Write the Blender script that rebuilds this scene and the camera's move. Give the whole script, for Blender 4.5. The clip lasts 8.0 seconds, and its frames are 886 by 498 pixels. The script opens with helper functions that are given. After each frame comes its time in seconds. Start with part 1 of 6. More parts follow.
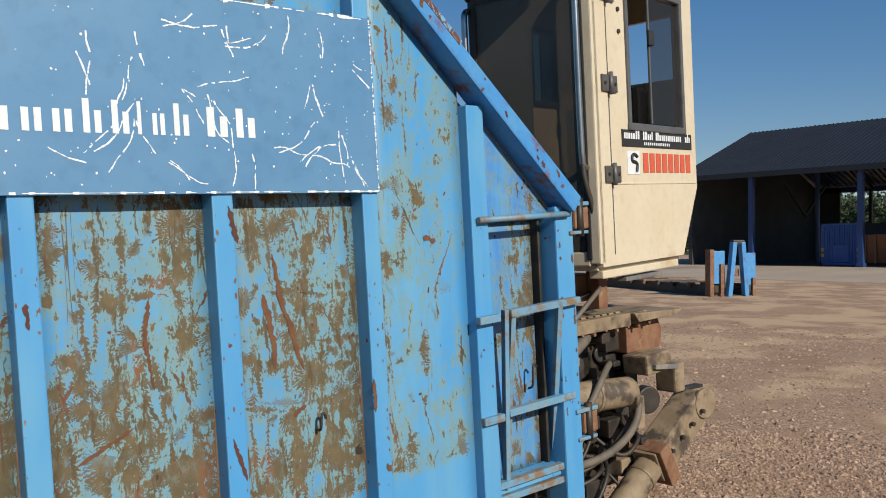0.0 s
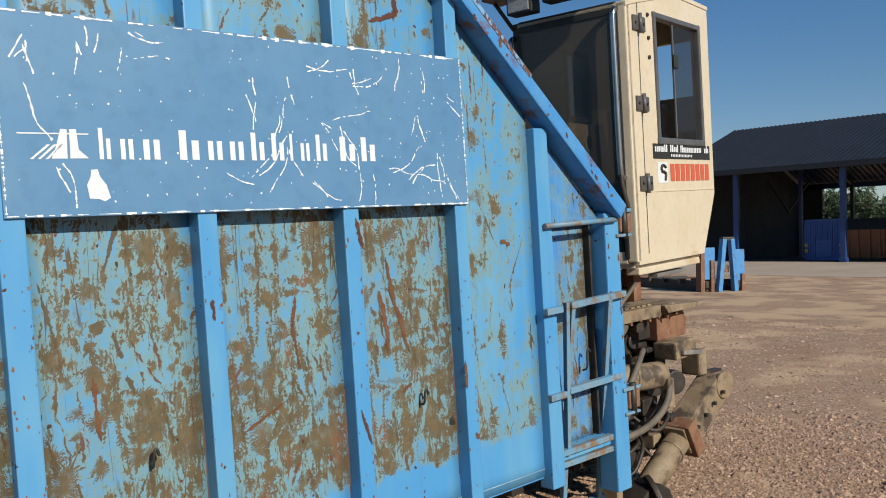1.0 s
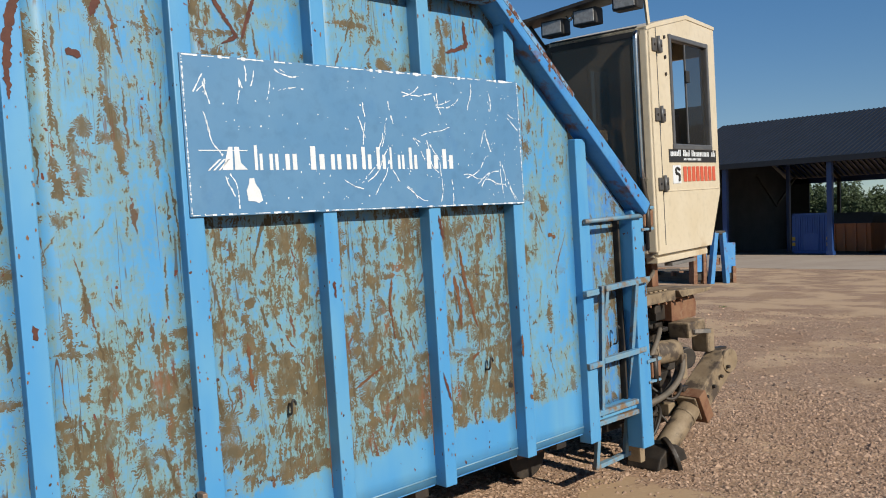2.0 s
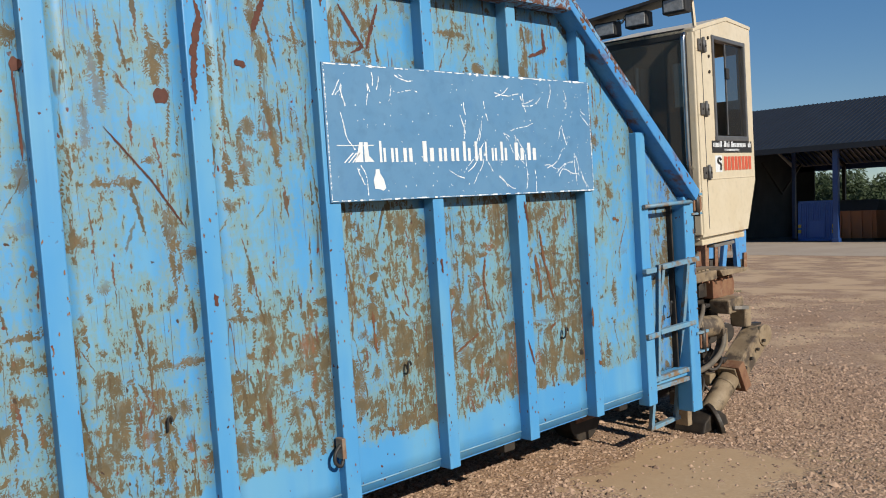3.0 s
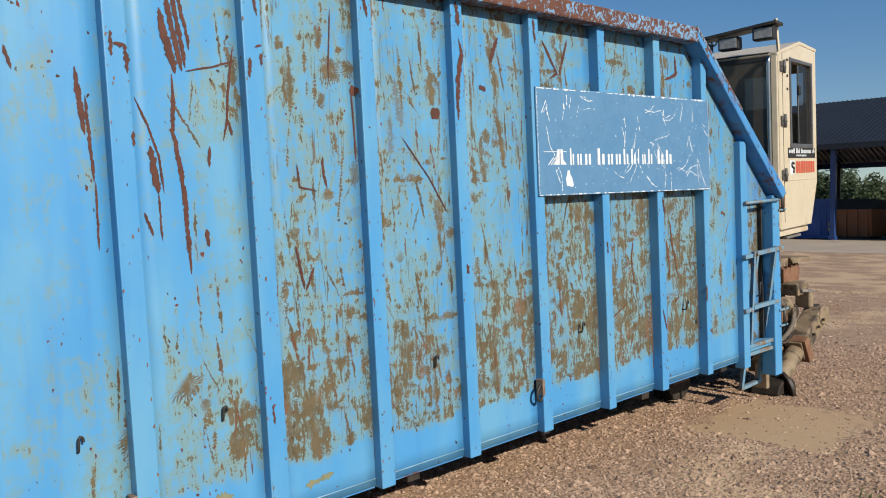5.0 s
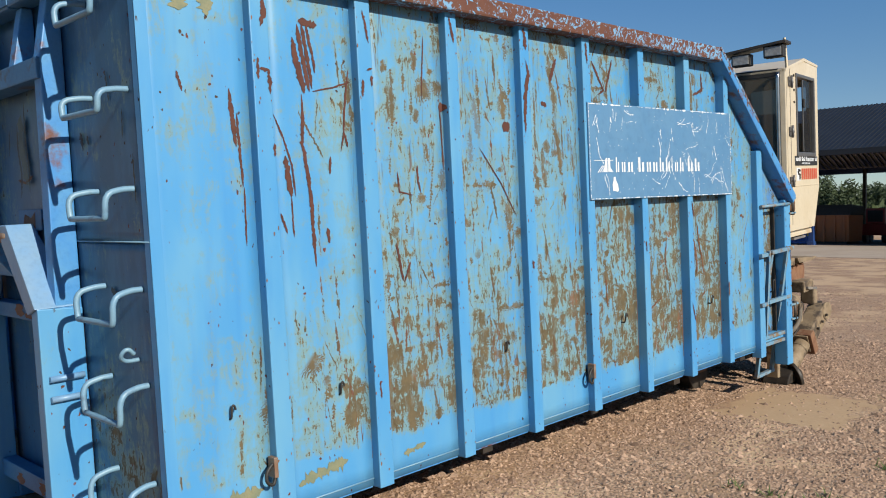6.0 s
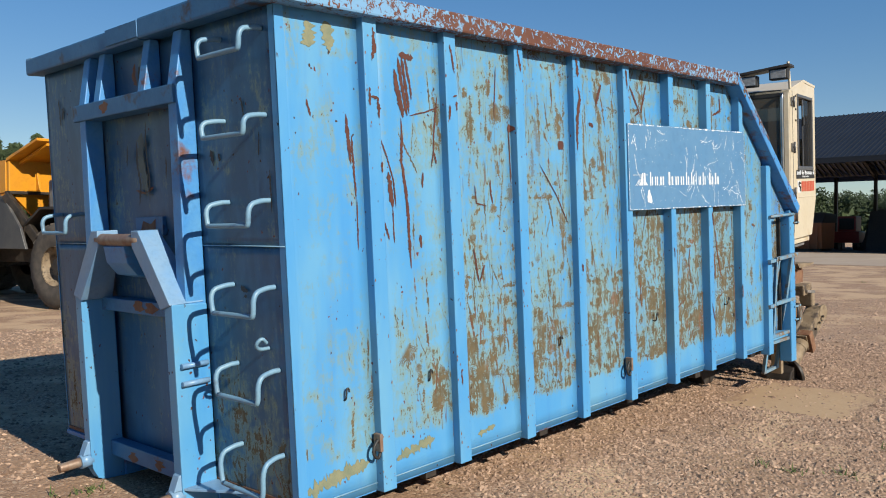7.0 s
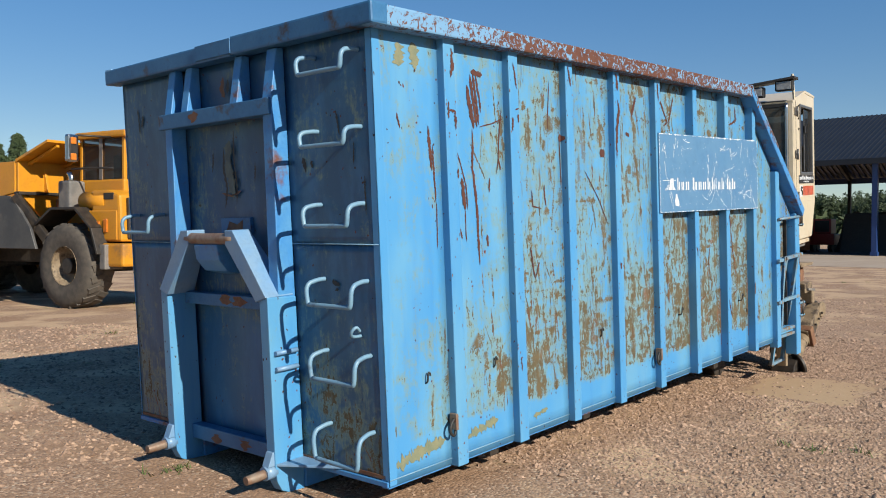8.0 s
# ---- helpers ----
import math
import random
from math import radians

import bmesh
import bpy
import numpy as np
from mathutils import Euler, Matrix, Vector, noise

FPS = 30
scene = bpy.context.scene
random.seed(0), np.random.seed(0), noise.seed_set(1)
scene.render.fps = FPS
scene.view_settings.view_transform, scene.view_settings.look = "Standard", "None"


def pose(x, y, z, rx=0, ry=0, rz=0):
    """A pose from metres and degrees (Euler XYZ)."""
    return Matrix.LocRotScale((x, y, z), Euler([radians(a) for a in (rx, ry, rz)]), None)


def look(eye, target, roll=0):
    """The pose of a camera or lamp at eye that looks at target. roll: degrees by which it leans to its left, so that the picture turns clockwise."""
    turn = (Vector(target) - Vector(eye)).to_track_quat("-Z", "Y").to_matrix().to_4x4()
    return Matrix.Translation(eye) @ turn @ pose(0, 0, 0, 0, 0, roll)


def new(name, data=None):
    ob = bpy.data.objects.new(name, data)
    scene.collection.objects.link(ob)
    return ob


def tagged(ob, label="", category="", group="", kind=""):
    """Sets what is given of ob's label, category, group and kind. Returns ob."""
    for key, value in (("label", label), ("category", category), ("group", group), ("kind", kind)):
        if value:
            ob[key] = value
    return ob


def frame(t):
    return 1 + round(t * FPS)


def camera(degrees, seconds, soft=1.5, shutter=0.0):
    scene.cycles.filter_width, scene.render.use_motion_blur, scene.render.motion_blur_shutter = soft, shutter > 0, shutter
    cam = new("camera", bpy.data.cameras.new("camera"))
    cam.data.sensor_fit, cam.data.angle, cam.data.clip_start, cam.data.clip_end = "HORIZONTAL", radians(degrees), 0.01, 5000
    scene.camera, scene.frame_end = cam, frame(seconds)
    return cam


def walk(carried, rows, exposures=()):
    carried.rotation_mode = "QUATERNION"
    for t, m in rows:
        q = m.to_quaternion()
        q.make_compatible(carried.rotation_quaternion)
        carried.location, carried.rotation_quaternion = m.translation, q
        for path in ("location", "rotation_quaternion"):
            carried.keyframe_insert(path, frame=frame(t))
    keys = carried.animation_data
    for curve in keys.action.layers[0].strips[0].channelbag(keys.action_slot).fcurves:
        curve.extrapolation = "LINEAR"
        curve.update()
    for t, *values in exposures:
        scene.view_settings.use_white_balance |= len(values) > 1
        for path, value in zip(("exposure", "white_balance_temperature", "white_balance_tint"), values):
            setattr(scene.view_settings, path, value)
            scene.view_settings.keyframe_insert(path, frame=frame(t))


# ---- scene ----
cam = camera(54.0, 8.0, soft=1.0)
# the container's own frame: it leans on level ground, its far end a little raised
BOX = pose(0, 0, 0.144, -0.25, -3.23, 0)
PATH = [
    (0, (2.773, -2.468, 1.176), (4.078, -0.954, 1.099), -3.0),
    (0.5, (2.46, -2.56, 1.197), (3.778, -1.058, 1.121), -3.4),
    (1, (2.101, -2.643, 1.237), (3.433, -1.153, 1.155), -3.5),
    (1.5, (1.751, -2.824, 1.251), (3.097, -1.347, 1.163), -3.7),
    (1.7, (1.593, -2.889, 1.268), (2.942, -1.415, 1.177), -3.6),
    (2.8, (0.797, -3.011, 1.283), (2.145, -1.537, 1.169), -3.8),
    (3, (0.676, -3.044, 1.293), (2.02, -1.568, 1.172), -3.8),
    (3.5, (0.286, -3.022, 1.308), (1.626, -1.543, 1.18), -3.6),
    (4, (-0.071, -3.058, 1.323), (1.269, -1.58, 1.189), -3.2),
    (4.5, (-0.444, -3.113, 1.36), (0.908, -1.645, 1.224), -2.9),
    (4.7, (-0.591, -3.097, 1.364), (0.764, -1.633, 1.225), -2.8),
    (5.8, (-1.398, -3.176, 1.399), (-0.011, -1.742, 1.262), -2.8),
    (6, (-1.552, -3.162, 1.385), (-0.155, -1.737, 1.256), -2.8),
    (6.5, (-1.95, -3.131, 1.41), (-0.533, -1.726, 1.286), -2.7),
    (7, (-2.341, -3.188, 1.444), (-0.901, -1.806, 1.324), -2.4),
    (7.5, (-2.687, -3.124, 1.457), (-1.225, -1.765, 1.337), -2.3),
    (8, (-3.035, -3.142, 1.476), (-1.557, -1.8, 1.357), -2.2),
]
walk(cam, [(t, BOX @ look(eye, target, roll)) for t, eye, target, roll in PATH], exposures=[(0.0, 0.23), (3.0, 0.27), (4.5, 0.31), (6.0, 0.43), (8.0, 0.54)])

# ---- daylight ----
SUN_WAY = Vector((0.105, 1.0, -0.575)).normalized()
sun_data = bpy.data.lights.new("sun", "SUN")
sun_data.energy, sun_data.angle, sun_data.color = 5.0, radians(0.5), (1.0, 0.93, 0.80)
sun = new("sun", sun_data)
sun.matrix_world = look((0, 0, 30), Vector((0, 0, 30)) + SUN_WAY)
world = bpy.data.worlds.new("clear_sky")
world.use_nodes = True
scene.world = world
sky = world.node_tree.nodes.new("ShaderNodeTexSky")
sky.sky_type, sky.sun_disc = "NISHITA", False
sky.sun_elevation, sky.sun_rotation = math.asin(-SUN_WAY.z), math.atan2(-SUN_WAY.x, -SUN_WAY.y)
sky.altitude, sky.air_density, sky.dust_density, sky.ozone_density = 100, 1.0, 0.0, 4.0
back = world.node_tree.nodes["Background"]
back.inputs["Strength"].default_value = 0.125
deep = world.node_tree.nodes.new("ShaderNodeHueSaturation")
deep.inputs["Saturation"].default_value, deep.inputs["Hue"].default_value = 1.55, 0.509
even = world.node_tree.nodes.new("ShaderNodeGamma")  # a clear, even northern sky
even.inputs["Gamma"].default_value = 0.65
world.node_tree.links.new(sky.outputs[0], even.inputs["Color"])
world.node_tree.links.new(even.outputs[0], deep.inputs["Color"])
world.node_tree.links.new(deep.outputs[0], back.inputs["Color"])

# ---- materials ----
TONE = 0.77  # all paints were mixed a little too light

class Nodes:
    """Short names for building one node material."""

    def __init__(self, name, rough=0.6, metal=0.0):
        self.mat = bpy.data.materials.new(name)
        self.mat.use_nodes = True
        self.t = self.mat.node_tree
        self.b = self.t.nodes["Principled BSDF"]
        self.b.inputs["Roughness"].default_value = rough
        self.b.inputs["Metallic"].default_value = metal

    def put(self, sock, v):
        if isinstance(v, bpy.types.NodeSocket):
            self.t.links.new(v, sock)
        elif isinstance(v, tuple) and len(v) == 3 and sock.type == "RGBA":
            sock.default_value = (*(TONE * c for c in v), 1)
        else:
            sock.default_value = v

    def coord(self, scale=(1, 1, 1), turn=0.0, shift=(0, 0, 0)):
        tc = self.t.nodes.new("ShaderNodeTexCoord")
        mp = self.t.nodes.new("ShaderNodeMapping")
        mp.inputs["Scale"].default_value = scale
        mp.inputs["Location"].default_value = shift
        mp.inputs["Rotation"].default_value = (0, radians(turn), 0)
        self.t.links.new(tc.outputs["Object"], mp.inputs["Vector"])
        return mp.outputs[0]

    def axis(self, k):
        sp = self.t.nodes.new("ShaderNodeSeparateXYZ")
        self.t.links.new(self.coord(), sp.inputs[0])
        return sp.outputs[k]

    def noise(self, vec, scale, detail=4.0, rough=0.55, twist=0.0):
        n = self.t.nodes.new("ShaderNodeTexNoise")
        self.put(n.inputs["Vector"], vec)
        n.inputs["Scale"].default_value, n.inputs["Detail"].default_value = scale, detail
        n.inputs["Roughness"].default_value, n.inputs["Distortion"].default_value = rough, twist
        return n.outputs["Fac"]

    def cells(self, vec, scale, kind="F1", out="Distance", jitter=1.0):
        n = self.t.nodes.new("ShaderNodeTexVoronoi")
        n.feature = kind
        self.put(n.inputs["Vector"], vec)
        n.inputs["Scale"].default_value, n.inputs["Randomness"].default_value = scale, jitter
        return n.outputs[out]

    def math(self, op, a, b=0.0, clamp=False):
        n = self.t.nodes.new("ShaderNodeMath")
        n.operation, n.use_clamp = op, clamp
        self.put(n.inputs[0], a)
        self.put(n.inputs[1], b)
        return n.outputs[0]

    def step(self, v, lo, hi, a=0.0, b=1.0):
        n = self.t.nodes.new("ShaderNodeMapRange")
        n.interpolation_type = "SMOOTHSTEP"
        self.put(n.inputs["Value"], v)
        self.put(n.inputs["From Min"], lo)
        self.put(n.inputs["From Max"], hi)
        n.inputs["To Min"].default_value, n.inputs["To Max"].default_value = a, b
        return n.outputs[0]

    def mix(self, f, a, b):
        n = self.t.nodes.new("ShaderNodeMix")
        n.data_type = "RGBA"
        self.put(n.inputs[0], f)
        self.put(n.inputs[6], a)
        self.put(n.inputs[7], b)
        return n.outputs[2]

    def bend(self, vec, scale, amount):
        """vec shifted by a noise, for ragged edges."""
        n = self.t.nodes.new("ShaderNodeTexNoise")
        self.put(n.inputs["Vector"], vec)
        n.inputs["Scale"].default_value, n.inputs["Detail"].default_value = scale, 2
        m = self.t.nodes.new("ShaderNodeVectorMath")
        m.operation = "MULTIPLY_ADD"
        self.t.links.new(n.outputs["Color"], m.inputs[0])
        m.inputs[1].default_value = (amount, amount, amount)
        self.put(m.inputs[2], vec)
        return m.outputs[0]

    def wall_cells(self, su, sz, turn=0.0, shift=0.0, wobble=0.022):
        """Cells over an upright sheet, su and sz of them to the metre: offsets from each cell's middle in metres and three random numbers."""
        sp = self.t.nodes.new("ShaderNodeSeparateXYZ")
        self.t.links.new(self.bend(self.bend(self.coord(), 22, wobble), 75, wobble * 0.9), sp.inputs[0])
        u0 = self.math("ADD", self.math("ADD", sp.outputs[0], sp.outputs[1]), shift)
        c, d = math.cos(radians(turn)), math.sin(radians(turn))
        u = self.math("ADD", self.math("MULTIPLY", u0, c * su), self.math("MULTIPLY", sp.outputs[2], d * su))
        w = self.math("ADD", self.math("MULTIPLY", u0, -d * sz), self.math("MULTIPLY", sp.outputs[2], c * sz))
        flat = self.t.nodes.new("ShaderNodeCombineXYZ")
        self.t.links.new(u, flat.inputs[0])
        self.t.links.new(w, flat.inputs[1])
        v = self.t.nodes.new("ShaderNodeTexVoronoi")
        v.voronoi_dimensions = "2D"
        v.inputs["Scale"].default_value = 1.0
        self.t.links.new(flat.outputs[0], v.inputs["Vector"])
        off = self.t.nodes.new("ShaderNodeVectorMath")
        off.operation = "SUBTRACT"
        self.t.links.new(flat.outputs[0], off.inputs[0])
        self.t.links.new(v.outputs["Position"], off.inputs[1])
        so = self.t.nodes.new("ShaderNodeSeparateXYZ")
        self.t.links.new(off.outputs[0], so.inputs[0])
        rc = self.t.nodes.new("ShaderNodeSeparateColor")
        self.t.links.new(v.outputs["Color"], rc.inputs[0])
        return self.math("DIVIDE", so.outputs[0], su), self.math("DIVIDE", so.outputs[1], sz), rc.outputs[0], rc.outputs[1], rc.outputs[2]

    def chosen(self, r, density):
        """1 in the share of cells that density gives."""
        return self.step(r, self.math("SUBTRACT", 1.0, density), self.math("SUBTRACT", 1.03, density))

    def stars(self, scale, density, spokes, shift=0.0):
        """Round stains with hairy or spoked outlines; returns the stain and a wider halo."""
        du, dz, r0, r1, r2 = self.wall_cells(scale, scale * 0.85, 0.0, shift)
        dist = self.math("SQRT", self.math("ADD", self.math("MULTIPLY", du, du), self.math("MULTIPLY", dz, dz)))
        ang = self.math("ARCTAN2", dz, du)
        spin = self.math("MULTIPLY", r0, 40.0)
        spike = self.math("ABSOLUTE", self.math("SINE", self.math("ADD", self.math("MULTIPLY", ang, spokes / 2), spin)))
        lobe = self.math("SINE", self.math("ADD", self.math("MULTIPLY", ang, 2.0), spin))
        length = self.math("ADD", self.math("ADD", 0.36, self.math("MULTIPLY", self.math("MULTIPLY", spike, r0), 1.0)), self.math("MULTIPLY", lobe, 0.16))
        ragged_edge = self.step(self.noise(self.coord((1, 1, 1), 0, (shift, 0, 3)), 34, 4, 0.7), 0.3, 0.7, 0.55, 1.35)
        length = self.math("MULTIPLY", length, ragged_edge)
        size = self.math("MULTIPLY", self.math("MULTIPLY", self.math("ADD", 0.2, self.math("MULTIPLY", r1, 0.45)), 1.0 / scale), length)
        here = self.chosen(r2, density)
        inside = self.math("MULTIPLY", self.step(dist, size, self.math("SUBTRACT", size, 0.0025)), here)
        halo = self.math("MULTIPLY", self.step(dist, self.math("MULTIPLY", size, 1.9), self.math("MULTIPLY", size, 0.7)), here)
        return inside, halo

    def pines(self, su, sz, turn, density, wide, pitch=0.010, shift=0.0, stem=0.55, teeth=1.6):
        """Long stains like pressed fir twigs: a stem with slanting needles on both sides; returns the stain and a wider halo."""
        du, dz, r0, r1, r2 = self.wall_cells(su, sz, turn, shift, 0.026 if wide > 0.02 else 0.014)
        du = self.math("ADD", du, self.math("MULTIPLY", dz, self.math("MULTIPLY", self.math("SUBTRACT", r0, 0.5), 0.35)))
        side = self.math("ABSOLUTE", du)
        half = self.math("MULTIPLY", self.math("ADD", 0.25, self.math("MULTIPLY", r1, 0.3)), 1.0 / sz)
        along = self.math("DIVIDE", dz, half)
        taper = self.math("SUBTRACT", 1.0, self.math("MULTIPLY", along, along), True)
        slant = self.math("MULTIPLY", side, self.math("ADD", 0.4, r1))
        tooth = self.math("ABSOLUTE", self.math("SUBTRACT", self.math("FRACT", self.math("DIVIDE", self.math("ADD", self.math("ADD", dz, slant), self.math("MULTIPLY", r0, 3.0)), pitch)), 0.5))
        reach = self.math("MULTIPLY", self.math("MULTIPLY", taper, wide), self.math("ADD", self.math("MULTIPLY", r0, stem), self.math("MULTIPLY", tooth, teeth)))
        patchy = self.noise(self.coord((1, 1, 0.8), 0, (shift, 0, 1)), 16, 5, 0.7)
        reach = self.math("MULTIPLY", reach, self.step(patchy, 0.38, 0.62, 0.0, 1.35))
        here = self.chosen(r2, density)
        inside = self.math("MULTIPLY", self.step(side, reach, self.math("SUBTRACT", reach, 0.002)), here)
        halo = self.math("MULTIPLY", self.math("MULTIPLY", self.step(side, wide * 2.4, wide * 0.4), self.step(taper, 0.0, 0.4)), self.math("MULTIPLY", here, self.step(patchy, 0.32, 0.6)))
        return inside, halo

    def island(self):
        return self.t.nodes.new("ShaderNodeNewGeometry").outputs["Random Per Island"]

    def bump(self, h, strength=0.3, dist=0.01):
        n = self.t.nodes.new("ShaderNodeBump")
        n.inputs["Strength"].default_value, n.inputs["Distance"].default_value = strength, dist
        self.put(n.inputs["Height"], h)
        self.t.links.new(n.outputs[0], self.b.inputs["Normal"])

    def done(self, color, rough=None):
        self.put(self.b.inputs["Base Color"], color)
        if rough is not None:
            self.put(self.b.inputs["Roughness"], rough)
        return self.mat


BLUE, BLUE_PALE, BLUE_DEEP = (0.072, 0.305, 0.61), (0.13, 0.36, 0.575), (0.03, 0.20, 0.56)
OLIVE, RUST, PRIMER = (0.098, 0.068, 0.026), (0.20, 0.072, 0.024), (0.13, 0.033, 0.018)


def blue_wall(name, wear, grime_shade=0.0, feathers=1.0, fresh=0.0):
    """Old blue paint on sheet steel: feathered brown stains, rust, scratches and chips. wear(n) gives how stained each place is."""
    n = Nodes(name, 0.45)
    o = n.coord()
    paint = n.mix(n.step(n.noise(n.coord((1.6, 1.6, 0.5)), 2.2, 3), 0.35, 0.7), BLUE, BLUE_PALE)
    paint = n.mix(n.step(n.noise(n.coord((7, 7, 0.6)), 2.0, 3), 0.5, 0.85, 0, 0.35), paint, BLUE_DEEP)
    if fresh:
        paint = n.mix(n.step(n.noise(n.coord((5, 5, 0.7)), 2.0, 4), 0.35, 0.6, fresh * 0.4, fresh), paint, (0.012, 0.16, 0.60))
    # dirt and shade in one: a near-black blue laid over the paint
    if grime_shade:
        paint = n.mix(n.step(n.noise(n.coord((1.5, 1.5, 0.6)), 3.0, 5, 0.65), 0.3, 0.6, grime_shade * 0.75, grime_shade), paint, (0.008, 0.050, 0.120))
    amount = wear(n)
    # ragged, brushed stains with a washed greenish film round them
    big = n.noise(n.coord((1.0, 1.0, 0.6), 10), 9, 9, 0.76, 0.35)
    brush = n.noise(n.coord((1.0, 1.0, 0.4), 14), 46, 4, 0.75, 0.5)
    bands = n.noise(n.coord((0.5, 0.5, 2.6), -4, (2, 0, 1)), 8, 5, 0.65, 0.2)
    stroke = n.noise(n.coord((24, 24, 1.2), 5), 1.0, 5, 0.7, 0.1)
    wide = n.noise(n.coord((1, 1, 0.6)), 2.6, 2)
    field = n.math("ADD", n.math("MULTIPLY", big, 0.42), n.math("ADD", n.math("MULTIPLY", brush, 0.22), n.math("MULTIPLY", stroke, 0.15)))
    field = n.math("ADD", field, n.math("ADD", n.math("MULTIPLY", bands, 0.14), n.math("MULTIPLY", wide, 0.15)))
    level = n.math("ADD", field, amount)
    film = n.step(level, 0.50, 0.60, 0, 0.7)
    thick = n.step(n.noise(n.coord((1, 1, 0.5), 9), 30, 5, 0.7), 0.33, 0.5, 0.72, 1.0)
    stain = n.math("MULTIPLY", n.step(level, 0.592, 0.606), thick)
    hair = 0.0
    if feathers:
        def dens(base, k):
            return n.math("ADD", base, n.math("MULTIPLY", amount, k), True)
        for pair in (n.stars(8.5, dens(0.02, 11.0), 30), n.stars(15.0, dens(0.02, 9.0), 22, 5.3),
                     n.pines(9.0, 2.5, 3, dens(0.14, 13.0), 0.032, 0.013), n.pines(15.0, 1.8, -2, dens(0.18, 15.0), 0.012, 0.015, 9.4), n.pines(11.0, 3.2, 82, dens(-0.02, 7.0), 0.024, 0.013, 2.7)):
            stain = n.math("MAXIMUM", stain, n.math("MULTIPLY", pair[0], thick))
            film = n.math("MAXIMUM", film, n.math("MULTIPLY", n.math("MULTIPLY", pair[1], thick), 0.55))
        for pair in (n.pines(13.0, 3.4, -4, dens(0.40, 10.0), 0.0062, 0.03, 1.1, 1.3, 0.5), n.pines(16.0, 2.2, 5, dens(0.16, 14.0), 0.0055, 0.03, 3.9, 1.3, 0.5), n.pines(9.0, 2.2, 24, dens(0.16, 5.0), 0.0045, 0.03, 4.2, 1.4, 0.3), n.pines(8.0, 2.4, -33, dens(0.15, 5.0), 0.0045, 0.03, 7.7, 1.4, 0.3)):
            hair = n.math("MAXIMUM", hair, pair[0])
            film = n.math("MAXIMUM", film, n.math("MULTIPLY", pair[1], 0.75))
    color = n.mix(film, paint, n.mix(n.noise(o, 4, 3), (0.16, 0.28, 0.26), (0.26, 0.30, 0.15)))
    brown = n.mix(n.step(n.noise(o, 17, 5, 0.65), 0.4, 0.65), OLIVE, (0.14, 0.094, 0.037))
    rusty = n.step(n.math("ADD", n.noise(n.coord((1, 1, 0.35), 0, (3, 0, 7)), 8.0, 6, 0.7), n.math("MULTIPLY", amount, 0.6)), 0.60, 0.70, 0, 0.85)
    brown = n.mix(rusty, brown, RUST)
    color = n.mix(n.math("MULTIPLY", stain, 0.95), color, brown)
    # thin scratches, mostly up and down, some slanting
    s1 = n.math("ABSOLUTE", n.math("SUBTRACT", n.noise(n.coord((26, 26, 0.7), 4), 1.0, 1.5, 0.5, 0.0), 0.5))
    s2 = n.math("ABSOLUTE", n.math("SUBTRACT", n.noise(n.coord((22, 22, 0.9), -30), 0.8, 1.5, 0.5, 0.0), 0.5))
    where = n.step(n.noise(n.coord((2.2, 2.2, 0.6), 0, (5, 0, 2)), 4.2, 3), 0.56, 0.62)
    other = n.step(n.noise(n.coord((1.6, 1.6, 0.9), 0, (1, 0, 8)), 4.0, 3), 0.54, 0.6)
    lines = n.math("MAXIMUM", n.math("MULTIPLY", n.step(s1, 0.009, 0.004), where), n.math("MULTIPLY", n.step(s2, 0.009, 0.004), other))
    lines = n.math("MAXIMUM", n.math("MULTIPLY", lines, n.step(amount, -0.012, 0.02)), hair)
    color = n.mix(n.math("MULTIPLY", lines, 0.92), color, n.mix(n.step(n.noise(o, 5, 3), 0.48, 0.62), (0.085, 0.058, 0.024), (0.13, 0.045, 0.02)))
    # chips down to primer
    chip = n.cells(n.bend(n.coord((1, 1, 0.7)), 40, 0.03), 24)
    pick = n.step(n.noise(o, 6.0, 3), 0.50, 0.57)
    chips = n.math("MULTIPLY", n.step(chip, 0.15, 0.11), pick)
    color = n.mix(chips, color, n.mix(n.step(n.noise(o, 9, 2), 0.45, 0.55), (0.05, 0.028, 0.016), PRIMER))
    n.bump(n.math("ADD", n.math("MULTIPLY", n.noise(o, 2.3, 3), 3.0), n.math("SUBTRACT", n.math("MULTIPLY", stain, 0.25), n.math("MULTIPLY", chips, 0.6))), 0.25, 0.006)
    return n.done(color, n.math("ADD", 0.4, n.math("MULTIPLY", n.math("MAXIMUM", stain, chips), 0.4)))


def side_wear(n):
    """Heaviest in the three bays under the sign and low on the wall; the foot and the first bays stay cleaner."""
    x, z = n.axis(0), n.axis(2)
    under = n.math("MULTIPLY", n.math("MULTIPLY", n.step(x, 2.82, 2.9), n.step(x, 4.6, 4.54)), n.step(z, 1.32, 1.24))
    low = n.step(z, 1.15, 0.4)
    a = n.math("ADD", n.math("MULTIPLY", under, 0.026), n.math("MULTIPLY", n.math("MULTIPLY", low, n.step(x, 2.8, 2.9, 1.0, 0.35)), 0.032))
    a = n.math("ADD", a, n.math("MULTIPLY", n.step(x, 0.2, 1.4), 0.050))
    a = n.math("ADD", a, n.math("MULTIPLY", n.step(x, 4.62, 4.9), -0.012))
    foot = n.math("MULTIPLY", n.step(n.math("ADD", z, n.math("MULTIPLY", n.noise(n.coord((1, 1, 0.3)), 9, 4, 0.65), 0.17)), 0.33, 0.25), -0.13)
    return n.math("SUBTRACT", n.math("ADD", a, foot), 0.040)


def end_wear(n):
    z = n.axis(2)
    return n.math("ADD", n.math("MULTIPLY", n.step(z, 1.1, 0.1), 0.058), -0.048)


